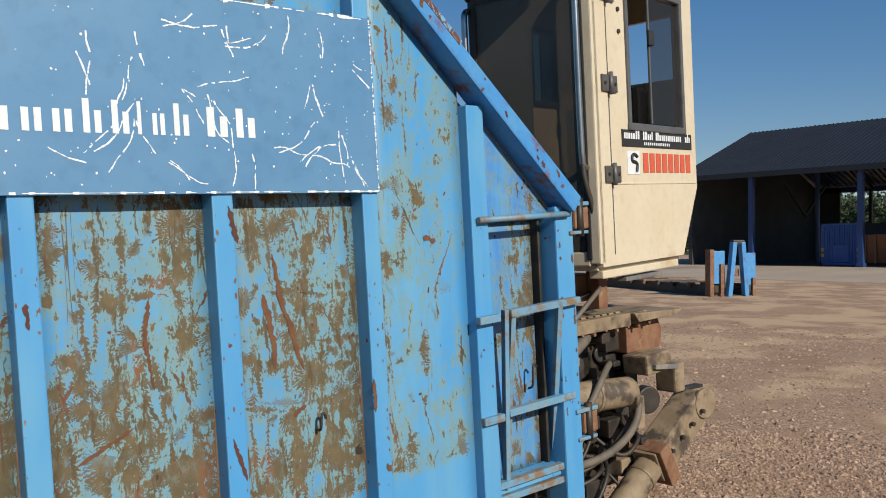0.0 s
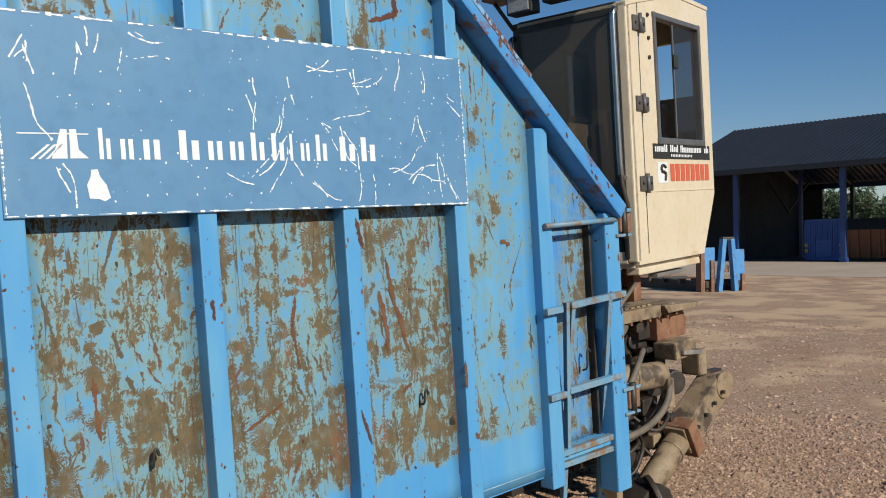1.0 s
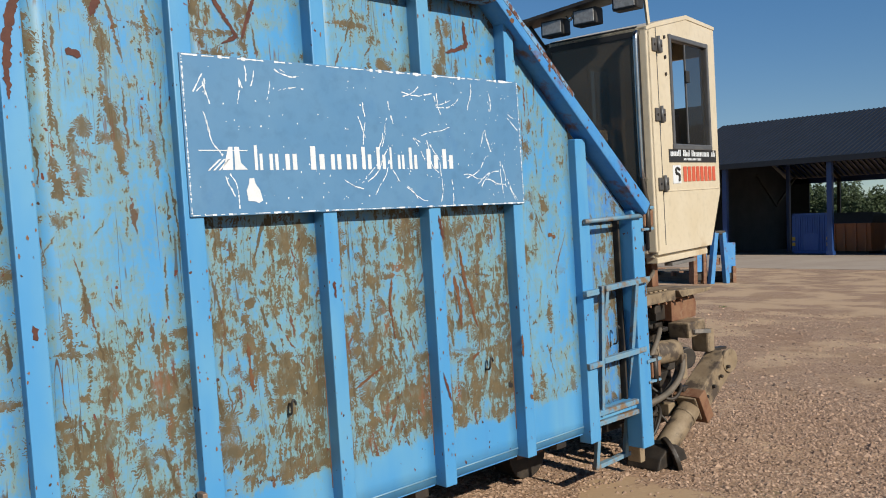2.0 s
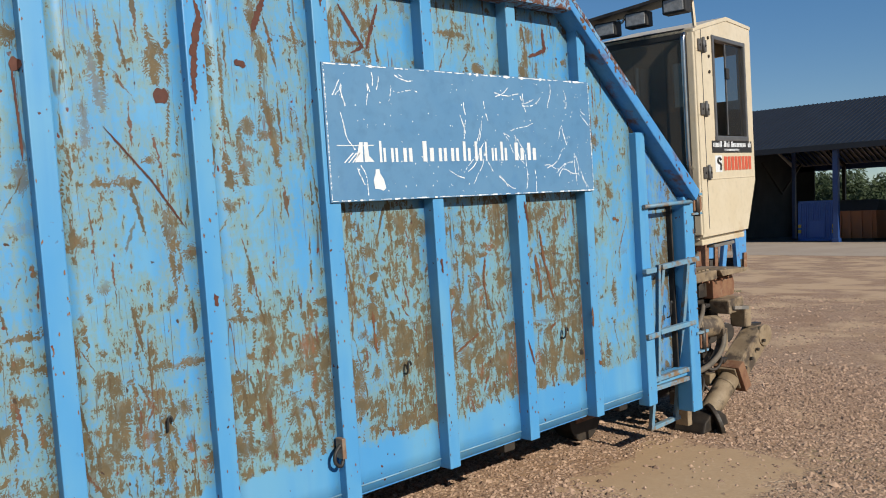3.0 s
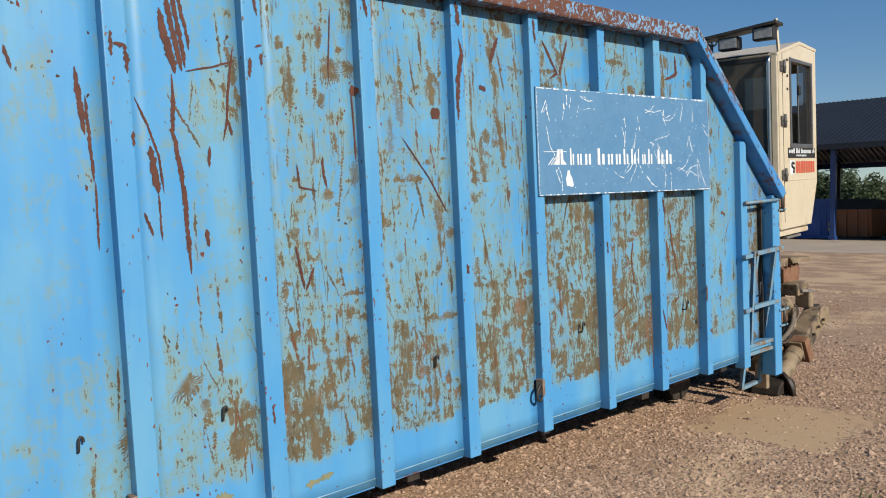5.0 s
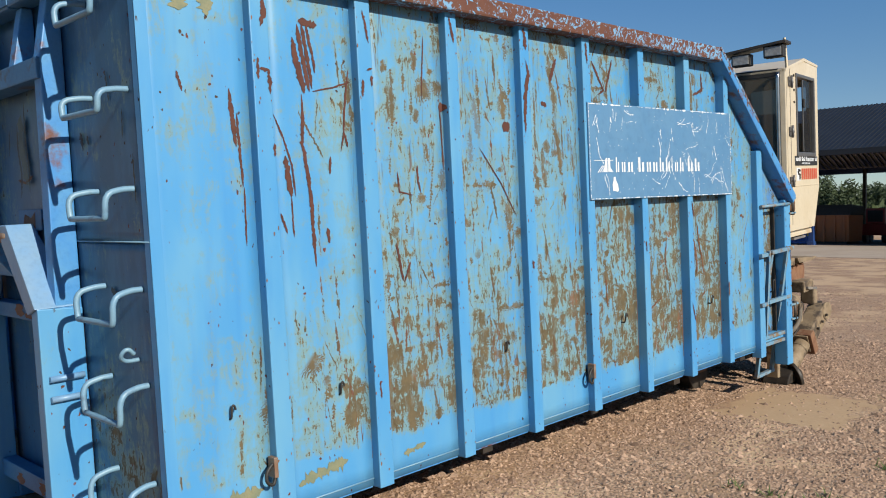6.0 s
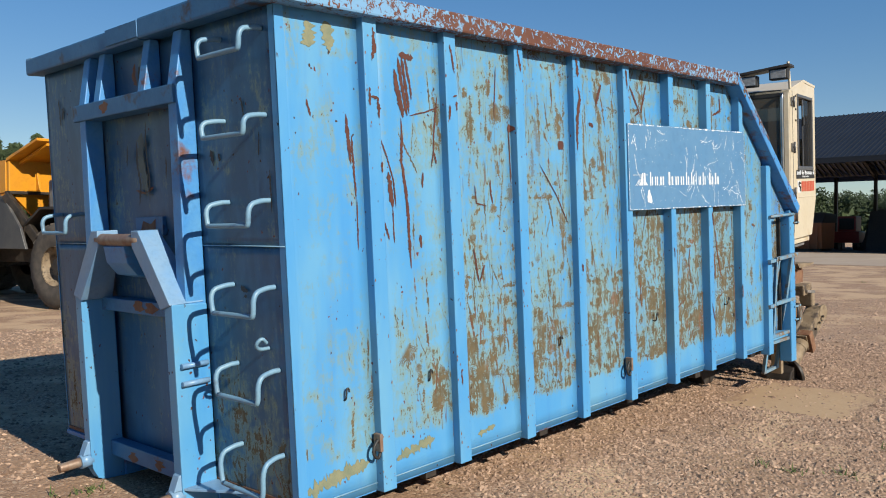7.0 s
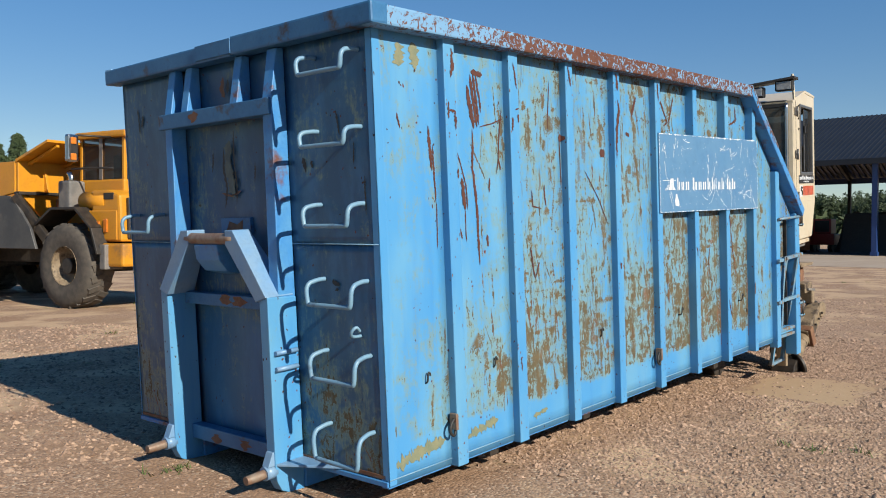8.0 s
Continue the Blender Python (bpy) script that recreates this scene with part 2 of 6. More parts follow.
def ladder_wear(n):
    return n.math("ADD", n.step(n.axis(0), 5.2, 5.5, 0, 0.035), -0.002)


def recess_wear(n):
    return n.math("ADD", n.step(n.noise(n.coord(), 2.0, 2), 0.5, 0.7, 0, 0.02), -0.06)


def rib_wear(n):
    return n.math("ADD", n.step(n.noise(n.coord(), 1.2, 2), 0.6, 0.75, 0, 0.05), -0.10)


WALL = blue_wall("blue_paint_stained", side_wear)
# the hook end lies in shade; its grimy paint is darkened for that too
ENDWALL = blue_wall("blue_paint_grimy_shaded", end_wear, 0.85)
LADDER_BAY = blue_wall("blue_paint_kept_fresh", ladder_wear, 0.0, 1.0, 0.6)
# clean sheet between the legs, its shade put into the paint
RECESS = blue_wall("blue_paint_shaded_recess", recess_wear, 0.7, 0)
RIB = blue_wall("blue_paint_rib", rib_wear, 0.0, 0)


def rim_paint():
    """Rim worn to red-brown primer, with flakes of blue left."""
    n = Nodes("worn_rim_paint", 0.6)
    flakes = n.noise(n.bend(n.coord((1.0, 1.0, 1.0), 30), 40, 0.03), 24, 5, 0.65, 1.2)
    along = n.step(n.axis(0), -0.05, 1.6, 0.14, 0.0)
    blue = n.step(n.math("ADD", flakes, n.math("ADD", along, n.step(n.axis(0), 3.0, 4.2, 0.0, 0.05))), 0.545, 0.575)
    red = n.mix(n.noise(n.coord(), 12, 4), (0.085, 0.022, 0.013), (0.17, 0.07, 0.036))
    n.bump(blue, 0.4, 0.003)
    return n.done(n.mix(blue, red, (0.17, 0.36, 0.58)))


def plain(name, color, other, scale=6.0, rough=0.5, metal=0.0, stretch=(1, 1, 1), bump=0.15, dist=0.004, dirt=None, dirty=0.6):
    """A surface of two mixed tones with fine relief and, if given, patches of dirt."""
    n = Nodes(name, rough, metal)
    o = n.coord(stretch)
    c = n.mix(n.step(n.noise(o, scale, 5), 0.32, 0.68), color, other)
    c = n.mix(n.step(n.noise(o, scale * 7, 3), 0.45, 0.8, 0, 0.3), c, tuple(v * 0.6 for v in color))
    if dirt:
        c = n.mix(n.step(n.noise(n.coord(stretch, 0, (4, 1, 2)), scale * 0.6, 6, 0.65), dirty - 0.06, dirty + 0.08), c, dirt)
    n.bump(n.noise(o, scale * 9, 3), bump, dist)
    return n.done(c)


RIM = rim_paint()
STEEL_BLUE = plain("scuffed_blue_steel", (0.05, 0.25, 0.60), (0.09, 0.30, 0.58), 7, 0.45, dirt=(0.16, 0.06, 0.03), dirty=0.62)
# darker copy of the scuffed blue: grime plus the hook end's shade
END_STEEL = plain("grimy_shaded_blue_steel", (0.03, 0.15, 0.33), (0.05, 0.19, 0.38), 7, 0.5, dirt=(0.07, 0.045, 0.03), dirty=0.6)
STEP_BLUE = plain("pale_blue_bar_paint", (0.17, 0.33, 0.48), (0.20, 0.36, 0.48), 14, 0.45, dirt=(0.12, 0.2, 0.28), dirty=0.62)
ARM_BLUE = plain("pale_blue_steel", (0.22, 0.36, 0.52), (0.16, 0.33, 0.56), 6, 0.4, dirt=(0.2, 0.13, 0.07), dirty=0.7)
LADDER = plain("weathered_ladder_paint", (0.12, 0.30, 0.47), (0.20, 0.30, 0.36), 14, 0.55, dirt=(0.22, 0.15, 0.09), dirty=0.56)
RUSTED = plain("rusted_steel", (0.17, 0.07, 0.035), (0.25, 0.13, 0.07), 12, 0.75, dirt=(0.30, 0.20, 0.13), dirty=0.6)
RAW = plain("worn_bare_steel", (0.33, 0.26, 0.2), (0.25, 0.14, 0.09), 14, 0.5, 0.3)
SIGN = plain("faded_blue_sign", (0.098, 0.238, 0.42), (0.12, 0.262, 0.435), 3, 0.35, bump=0.05, dirt=(0.085, 0.215, 0.41), dirty=0.6)
WHITE = plain("chalky_white_vinyl", (0.78, 0.80, 0.82), (0.68, 0.72, 0.76), 20, 0.5, bump=0.05)
SCRATCH = plain("white_scratches", (0.85, 0.87, 0.9), (0.72, 0.78, 0.84), 30, 0.6, bump=0.05)
CREAM = plain("cream_cab_paint", (0.66, 0.56, 0.40), (0.70, 0.61, 0.46), 3, 0.35, bump=0.04, dirt=(0.55, 0.42, 0.26), dirty=0.66)
RED_VINYL = plain("red_vinyl", (0.66, 0.10, 0.045), (0.60, 0.13, 0.07), 16, 0.45, bump=0.05)
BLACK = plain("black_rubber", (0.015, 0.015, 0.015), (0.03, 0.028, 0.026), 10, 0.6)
RAW_DARK = plain("dull_dark_steel", (0.16, 0.15, 0.14), (0.11, 0.10, 0.09), 14, 0.45, 0.4)
GREY_TRIM = plain("grey_window_trim", (0.09, 0.09, 0.095), (0.12, 0.12, 0.12), 12, 0.4)
CHROME = plain("dull_chrome", (0.55, 0.55, 0.55), (0.45, 0.44, 0.42), 12, 0.25, 1.0, bump=0.03)
DUSTY = plain("dusty_tan_steel", (0.23, 0.165, 0.10), (0.31, 0.235, 0.15), 9, 0.7, dirt=(0.07, 0.05, 0.035), dirty=0.55)
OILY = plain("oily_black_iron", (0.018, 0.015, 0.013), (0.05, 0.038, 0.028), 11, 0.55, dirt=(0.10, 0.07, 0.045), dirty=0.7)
HOSE = plain("dusty_hose", (0.10, 0.085, 0.065), (0.16, 0.13, 0.10), 14, 0.7)
YELLOW = plain("yellow_machine_paint", (0.70, 0.30, 0.015), (0.64, 0.27, 0.02), 3, 0.4, bump=0.05, dirt=(0.40, 0.19, 0.05), dirty=0.64)
TYRE = plain("dusty_tyre_rubber", (0.075, 0.066, 0.056), (0.12, 0.10, 0.08), 8, 0.85)
GREY_STEEL = plain("worn_grey_steel", (0.15, 0.145, 0.14), (0.23, 0.21, 0.19), 4, 0.6, dirt=(0.3, 0.26, 0.22), dirty=0.6)
TUB_GREY = plain("scraped_dark_steel", (0.055, 0.056, 0.06), (0.09, 0.088, 0.085), 2.5, 0.5, dirt=(0.2, 0.18, 0.16), dirty=0.66)
SHED_BLUE = plain("shed_blue_paint", (0.018, 0.055, 0.20), (0.022, 0.065, 0.22), 3, 0.4)
ROOF = plain("dark_roof_sheet", (0.010, 0.013, 0.020), (0.013, 0.017, 0.026), 0.6, 0.55, bump=0.05)
SHEET = plain("pale_roof_underside", (0.16, 0.155, 0.145), (0.20, 0.195, 0.18), 1.0, 0.5)
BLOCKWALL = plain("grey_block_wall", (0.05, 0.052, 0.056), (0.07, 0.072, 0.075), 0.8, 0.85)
FAR_BLUE = plain("blue_box_paint", (0.03, 0.11, 0.42), (0.04, 0.13, 0.44), 2, 0.4)
FAR_ORANGE = plain("orange_box_paint", (0.36, 0.11, 0.03), (0.30, 0.10, 0.04), 2, 0.5)
FAR_RED = plain("red_machine_paint", (0.30, 0.03, 0.03), (0.25, 0.03, 0.03), 2, 0.4)
LAMPGLASS = plain("ribbed_lamp_glass", (0.35, 0.36, 0.36), (0.25, 0.25, 0.25), 40, 0.15, bump=0.4)
AMBER = plain("amber_plastic", (0.75, 0.22, 0.02), (0.65, 0.18, 0.02), 20, 0.3)
BARK = plain("pine_bark", (0.10, 0.06, 0.04), (0.16, 0.09, 0.05), 5, 0.9, stretch=(1, 1, 0.3))
STRIPE = plain("hazard_yellow", (0.7, 0.45, 0.03), (0.6, 0.4, 0.05), 9, 0.5)


def glass(name, color, rough=0.03, see=0.85):
    m = bpy.data.materials.new(name)
    m.use_nodes = True
    t = m.node_tree
    b = t.nodes["Principled BSDF"]
    b.inputs["Base Color"].default_value = (*color, 1)
    b.inputs["Roughness"].default_value = rough
    clear = t.nodes.new("ShaderNodeBsdfTransparent")
    clear.inputs[0].default_value = (*[min(1, 0.35 + 6 * v) for v in color], 1)
    mixer = t.nodes.new("ShaderNodeMixShader")
    mixer.inputs[0].default_value = 1 - see
    t.links.new(clear.outputs[0], mixer.inputs[1])
    t.links.new(b.outputs[0], mixer.inputs[2])
    t.links.new(mixer.outputs[0], t.nodes["Material Output"].inputs["Surface"])
    return m


TINTED = glass("smoked_dusty_glass", (0.075, 0.064, 0.05), 0.2, 0.32)
CLEAR = glass("window_glass", (0.05, 0.05, 0.05), 0.03, 0.7)


def ground_paint():
    n = Nodes("gravel_yard", 0.95)
    o = n.coord()
    fine = n.cells(o, 58, "F1", "Color")
    sep = n.t.nodes.new("ShaderNodeSeparateColor")
    n.t.links.new(fine, sep.inputs[0])
    stone = n.mix(sep.outputs[0], (0.20, 0.115, 0.07), (0.56, 0.37, 0.24))
    stone = n.mix(n.step(sep.outputs[1], 0.9, 0.95), stone, (0.62, 0.47, 0.34))
    dirt = n.mix(n.step(n.noise(o, 0.55, 6), 0.35, 0.65), (0.32, 0.185, 0.105), (0.40, 0.255, 0.145))
    dirt = n.mix(n.step(n.noise(n.coord((0.25, 1.0, 1)), 0.5, 5), 0.5, 0.66, 0, 0.55), dirt, (0.205, 0.12, 0.072))
    sand = n.step(n.math("ADD", n.noise(o, 0.8, 5), n.step(n.axis(1), 1.5, 4.0, 0, 0.09)), 0.55, 0.66)
    c = n.mix(n.step(n.noise(o, 1.3, 5), 0.38, 0.6, 0.25, 0.85), dirt, stone)
    c = n.mix(n.math("MULTIPLY", sand, 0.75), c, (0.62, 0.43, 0.26))
    # dry pale patch beside the ladder
    px = n.math("SUBTRACT", n.axis(0), 5.1)
    py = n.math("SUBTRACT", n.axis(1), -0.25)
    u = n.math("ABSOLUTE", n.math("ADD", n.math("MULTIPLY", px, 0.78), n.math("MULTIPLY", py, 0.15)))
    v = n.math("ABSOLUTE", n.math("SUBTRACT", n.math("MULTIPLY", py, 1.05), n.math("MULTIPLY", px, 0.18)))
    rag = n.math("MULTIPLY", n.math("SUBTRACT", n.noise(o, 2.4, 6, 0.65), 0.5), 0.95)
    patch = n.step(n.math("ADD", n.math("MAXIMUM", u, v), rag), 0.56, 0.50)
    c = n.mix(n.math("MULTIPLY", patch, 0.85), c, n.mix(n.noise(o, 9, 4), (0.46, 0.30, 0.165), (0.52, 0.36, 0.21)))
    # sparse weeds
    weeds = n.math("MULTIPLY", n.step(n.noise(n.coord((1, 1, 1), 0, (9, 3, 0)), 0.35, 4), 0.58, 0.66), n.step(n.noise(o, 7, 4), 0.52, 0.62))
    c = n.mix(n.math("MULTIPLY", weeds, 0.5), c, (0.11, 0.12, 0.04))
    h = n.math("ADD", n.math("MULTIPLY", n.cells(o, 58), -1.0), n.math("MULTIPLY", n.noise(o, 12, 5), 1.2))
    n.bump(n.math("MULTIPLY", h, n.step(patch, 0, 1, 1.0, 0.15)), 0.55, 0.012)
    return n.done(c)


GROUND = ground_paint()
APRON = plain("pale_worn_asphalt", (0.40, 0.31, 0.23), (0.46, 0.37, 0.28), 0.4, 0.9, stretch=(0.4, 1, 1), dirt=(0.2, 0.16, 0.13), dirty=0.62)


def stone_paint():
    n = Nodes("mixed_stones", 0.9)
    c = n.mix(n.island(), (0.19, 0.115, 0.075), (0.55, 0.37, 0.255))
    c = n.mix(n.step(n.noise(n.coord(), 60, 3), 0.4, 0.7, 0, 0.4), c, (0.2, 0.15, 0.12))
    return n.done(c)


STONE = stone_paint()


def leaf_paint(name, a, b):
    n = Nodes(name, 0.75)
    return n.done(n.mix(n.island(), a, b))


NEEDLES = leaf_paint("conifer_needles", (0.022, 0.042, 0.012), (0.055, 0.085, 0.025))
LEAVES = leaf_paint("birch_leaves", (0.03, 0.052, 0.012), (0.06, 0.085, 0.025))
WEED = leaf_paint("weed_leaves", (0.07, 0.11, 0.02), (0.14, 0.16, 0.05))


# ---- mesh helpers ----
def part(name, bm, material, parent=None, label=""):
    """Links a bmesh as one mesh object under a thing or a part."""
    me = bpy.data.meshes.new(name)
    bm.to_mesh(me)
    bm.free()
    me.materials.append(material)
    ob = new(name, me)
    ob.parent = parent
    return tagged(ob, label)


def thing(name, m, label, category, group="", kind=""):
    ob = new(name)
    ob.matrix_world = m
    return tagged(ob, label, category, group, kind)


def slab(x0, x1, y0, y1, z0, z1, bevel=0.004, bm=None):
    """A box with softened edges."""
    one = bmesh.new()
    bmesh.ops.create_cube(one, size=1.0, matrix=Matrix.Translation(((x0 + x1) / 2, (y0 + y1) / 2, (z0 + z1) / 2)) @ Matrix.Diagonal((abs(x1 - x0), abs(y1 - y0), abs(z1 - z0), 1)))
    if bevel:
        bmesh.ops.bevel(one, geom=one.edges[:], offset=bevel, segments=2, affect="EDGES", profile=0.6)
    return merge(bm, one)


def merge(bm, one):
    if bm is None:
        return one
    me = bpy.data.meshes.new("piece")
    one.to_mesh(me)
    one.free()
    bm.from_mesh(me)
    bpy.data.meshes.remove(me)
    return bm


def beam(a, b, w, h, bevel=0.004, bm=None, up=(0, 0, 1)):
    """A bar of section w (sideways) x h (up) from a to b."""
    a, b = Vector(a), Vector(b)
    ahead = (b - a).normalized()
    side = ahead.cross(Vector(up)).normalized()
    top = side.cross(ahead)
    one = slab(-w / 2, w / 2, 0, (b - a).length, -h / 2, h / 2, bevel)
    m = Matrix((side, ahead, top)).transposed().to_4x4()
    bmesh.ops.transform(one, matrix=Matrix.Translation(a) @ m, verts=one.verts[:])
    return merge(bm, one)


def prism(points, axis, lo, hi, bevel=0.004, bm=None):
    """A flat outline pushed through from lo to hi along axis (0, 1 or 2); points give the other two coordinates in order."""
    one = bmesh.new()
    rest = [k for k in range(3) if k != axis]
    verts = []
    for p in points:
        v = [0, 0, 0]
        v[axis], v[rest[0]], v[rest[1]] = lo, p[0], p[1]
        verts.append(one.verts.new(v))
    face = one.faces.new(verts)
    got = bmesh.ops.extrude_face_region(one, geom=[face])
    move = [0, 0, 0]
    move[axis] = hi - lo
    bmesh.ops.translate(one, verts=[g for g in got["geom"] if isinstance(g, bmesh.types.BMVert)], vec=move)
    bmesh.ops.recalc_face_normals(one, faces=one.faces[:])
    if bevel:
        bmesh.ops.bevel(one, geom=one.edges[:], offset=bevel, segments=2, affect="EDGES", profile=0.6)
    return merge(bm, one)


def tube(points, r, sides=10, smooth=3, bm=None, taper=1.0):
    """A round bar through points, with its corners rounded."""
    pts = [Vector(p) for p in points]
    for _ in range(smooth):
        out = [pts[0]]
        for p, q in zip(pts, pts[1:]):
            out += [p.lerp(q, 0.25), p.lerp(q, 0.75)]
        pts = out + [pts[-1]]
    one = bmesh.new()
    rings = []
    side = None
    for i, p in enumerate(pts):
        way = (pts[min(i + 1, len(pts) - 1)] - pts[max(i - 1, 0)]).normalized()
        if side is None:
            side = way.orthogonal().normalized()
        side = (side - way * side.dot(way)).normalized()
        other = way.cross(side)
        k = r * (1 + (taper - 1) * i / (len(pts) - 1))
        rings.append([one.verts.new(p + k * (math.cos(a) * side + math.sin(a) * other)) for a in [2 * math.pi * j / sides for j in range(sides)]])
    for ra, rb in zip(rings, rings[1:]):
        for j in range(sides):
            f = one.faces.new((ra[j], ra[(j + 1) % sides], rb[(j + 1) % sides], rb[j]))
            f.smooth = True
    one.faces.new(rings[0][::-1])
    one.faces.new(rings[-1])
    return merge(bm, one)


def disc(center, axis, r, depth, sides=28, bevel=0.006, bm=None):
    """A round plate or drum, its middle at center."""
    one = bmesh.new()
    turn = Vector((0, 0, 1)).rotation_difference(Vector(axis)).to_matrix().to_4x4()
    bmesh.ops.create_cone(one, cap_ends=True, segments=sides, radius1=r, radius2=r, depth=depth)
    if bevel:
        bmesh.ops.bevel(one, geom=one.edges[:], offset=bevel, segments=2, affect="EDGES", profile=0.6)
    bmesh.ops.transform(one, matrix=Matrix.Translation(center) @ turn, verts=one.verts[:])
    return merge(bm, one)


def lathe(profile, sides=36):
    """Turned about y: profile of (radius, y)."""
    one = bmesh.new()
    rings = [[one.verts.new((r * math.cos(a), y, r * math.sin(a))) for a in [2 * math.pi * j / sides for j in range(sides)]] for r, y in profile]
    for ra, rb in zip(rings, rings[1:]):
        for j in range(sides):
            one.faces.new((ra[j], ra[(j + 1) % sides], rb[(j + 1) % sides], rb[j])).smooth = True
    bmesh.ops.recalc_face_normals(one, faces=one.faces[:])
    return one


def crinkle(bm, amount, scale, axis=1):
    """Dents in a sheet: moves its points along axis by a smooth noise."""
    for v in bm.verts:
        v.co[axis] += amount * noise.noise(Vector((v.co.x * scale, v.co.y * scale + 3.7, v.co.z * scale)))
    return bm


# ---- ground ----
bm = bmesh.new()
bmesh.ops.create_grid(bm, x_segments=2, y_segments=2, size=900)
ground = tagged(part("ground", bm, GROUND), "brown gravel yard with sandy patches and sparse weeds", "ground", kind="structure")
bm = prism([(34.5, -60), (53.8, -60), (53.8, 60), (35.2, 60)], 2, 0.0, 0.012, 0)
tagged(part("pavement", bm, APRON), "pale worn asphalt strip before the open shed", "pavement", kind="structure")


# ---- the hook-lift container ----
RIB_EDGES = [(0.482, 0.582), (1.050, 1.150), (1.636, 1.728), (2.216, 2.306), (2.797, 2.886), (3.402, 3.482), (3.978, 4.060), (4.540, 4.618)]
RIBS = [(a + b) / 2 for a, b in RIB_EDGES]
SKIN, FAR = 0.045, 2.545


def top_at(x):
    return 2.345 - 0.019 * x


def slope_at(x):
    """Height of the slanting beam's lower edge."""
    return 2.215 - 0.985 * (x - 4.45)


def dent_at(x, w):
    return noise.noise(Vector((x * 3.1, 1.3, w * 5))) + 0.5 * noise.noise(Vector((x * 9, 5.3, w * 15)))


def sheet(x0, x1, z0, z1, y, cut=None, dent=0.006, nx=7, nz=24):
    """A dented sheet of steel facing -y, cut off above by cut(x) if given."""
    one = bmesh.new()
    bmesh.ops.create_grid(one, x_segments=nx, y_segments=nz, size=0.5)
    for v in one.verts:
        u, w = v.co.x + 0.5, v.co.y + 0.5
        x = x0 + u * (x1 - x0)
        zt = min(z1, cut(x)) if cut else z1
        hold = min(1.0, 6 * min(u, 1 - u, w, 1 - w))
        v.co = (x, y + dent * hold * dent_at(x, w), z0 + w * (zt - z0))
    for f in one.faces:
        f.smooth = True
    got = bmesh.ops.extrude_face_region(one, geom=one.faces[:])
    bmesh.ops.translate(one, verts=[g for g in got["geom"] if isinstance(g, bmesh.types.BMVert)], vec=(0, 0.006, 0))
    bmesh.ops.recalc_face_normals(one, faces=one.faces[:])
    return one


container = thing("waste_container", BOX, "battered blue steel hook-lift waste container with brown stains, standing on gravel", "container")

FOOT = -0.004
BAYS = [(a, b) for a, b in zip([0.0] + [e[1] for e in RIB_EDGES], [e[0] for e in RIB_EDGES] + [5.05])]


def bay_y(i):
    return SKIN + (0.02 if 5 <= i <= 7 else 0)


def side_y(x, z):
    """Depth of the side's sheet at a place."""
    for i, (a, b) in enumerate(BAYS):
        if a <= x <= b:
            top = top_at((a + b) / 2) + 0.03 if i < 8 else slope_at(x) + 0.03
            u, w = (x - a) / (b - a), (z - FOOT) / (top - FOOT)
            return bay_y(i) + 0.006 * max(0.0, min(1.0, 6 * min(u, 1 - u, w, 1 - w))) * dent_at(x, w)
    return -0.004


for i, (left, right) in enumerate(BAYS):
    if i < 8:
        part("side_panel", sheet(left, right, FOOT, top_at((left + right) / 2) + 0.03, bay_y(i)), WALL, container)
    else:
        part("side_panel", sheet(left, right, FOOT, 3.0, SKIN, lambda v: slope_at(v) + 0.03), WALL, container)
    part("weld_seam", tube([(left, bay_y(i) - 0.001, 0.03), (right, bay_y(i) - 0.001, 0.03)], 0.004, 6, 0), STEP_BLUE, container)
    part("bottom_rail", slab(left, right, bay_y(i) + 0.008, bay_y(i) + 0.06, FOOT - 0.012, 0.03, 0.003), STEEL_BLUE, container)


def hat_rib(x0, x1, z0, z1):
    """A folded rib: flat face, one upright and one slanting flank."""
    one = prism([(x0, SKIN + 0.03), (x0, -0.004), (x1 - 0.012, -0.004), (x1, SKIN + 0.03)], 2, z0, z1, 0.005)
    for v in one.verts:
        v.co.x += 0.003 * noise.noise(Vector((x0 * 7, 0, v.co.z * 2)))
    return one


for x0, x1 in RIB_EDGES:
    rib = part("rib", hat_rib(x0, x1, -0.012, top_at(x0) + 0.01), RIB, container)
    seam_y = SKIN + (0.021 if x0 > 3.0 else 0.003)
    part("rust_seam", tube([(x0 - 0.001, seam_y, 0.13), (x0 - 0.001, seam_y, 0.6), (x0 - 0.001, seam_y + 0.004, 0.95 + 0.3 * math.sin(9 * x0))], 0.0035, 6, 0, taper=0.3), RUSTED, rib)
part("rib", hat_rib(5.05, 5.15, -0.06, slope_at(5.1) + 0.02), RIB, container)
end_post = part("end_post", prism([(5.53, -0.004), (5.64, -0.004), (5.64, 0.11), (5.53, 0.11)], 2, -0.2, 1.19, 0.008), RIB, container)
# bay beside the ladder: upper triangle and recessed lower sheet
part("side_panel", sheet(5.15, 5.53, 1.15, 3.0, SKIN, lambda v: max(1.16, slope_at(v) + 0.03)), LADDER_BAY, container)
part("side_panel", sheet(5.16, 5.48, 0.09, 1.14, 0.1), LADDER_BAY, container)
# black strip put in to look like the dark gap by the post
part("frame_edge_and_gap", slab(5.5, 5.515, 0.075, 0.12, 0.05, 1.15, 0.004), OILY, container)
# bottom edge of the bay's frame
part("frame_edge_and_gap", slab(5.15, 5.53, 0.03, 0.11, 0.04, 0.09, 0.004), RIB, container)

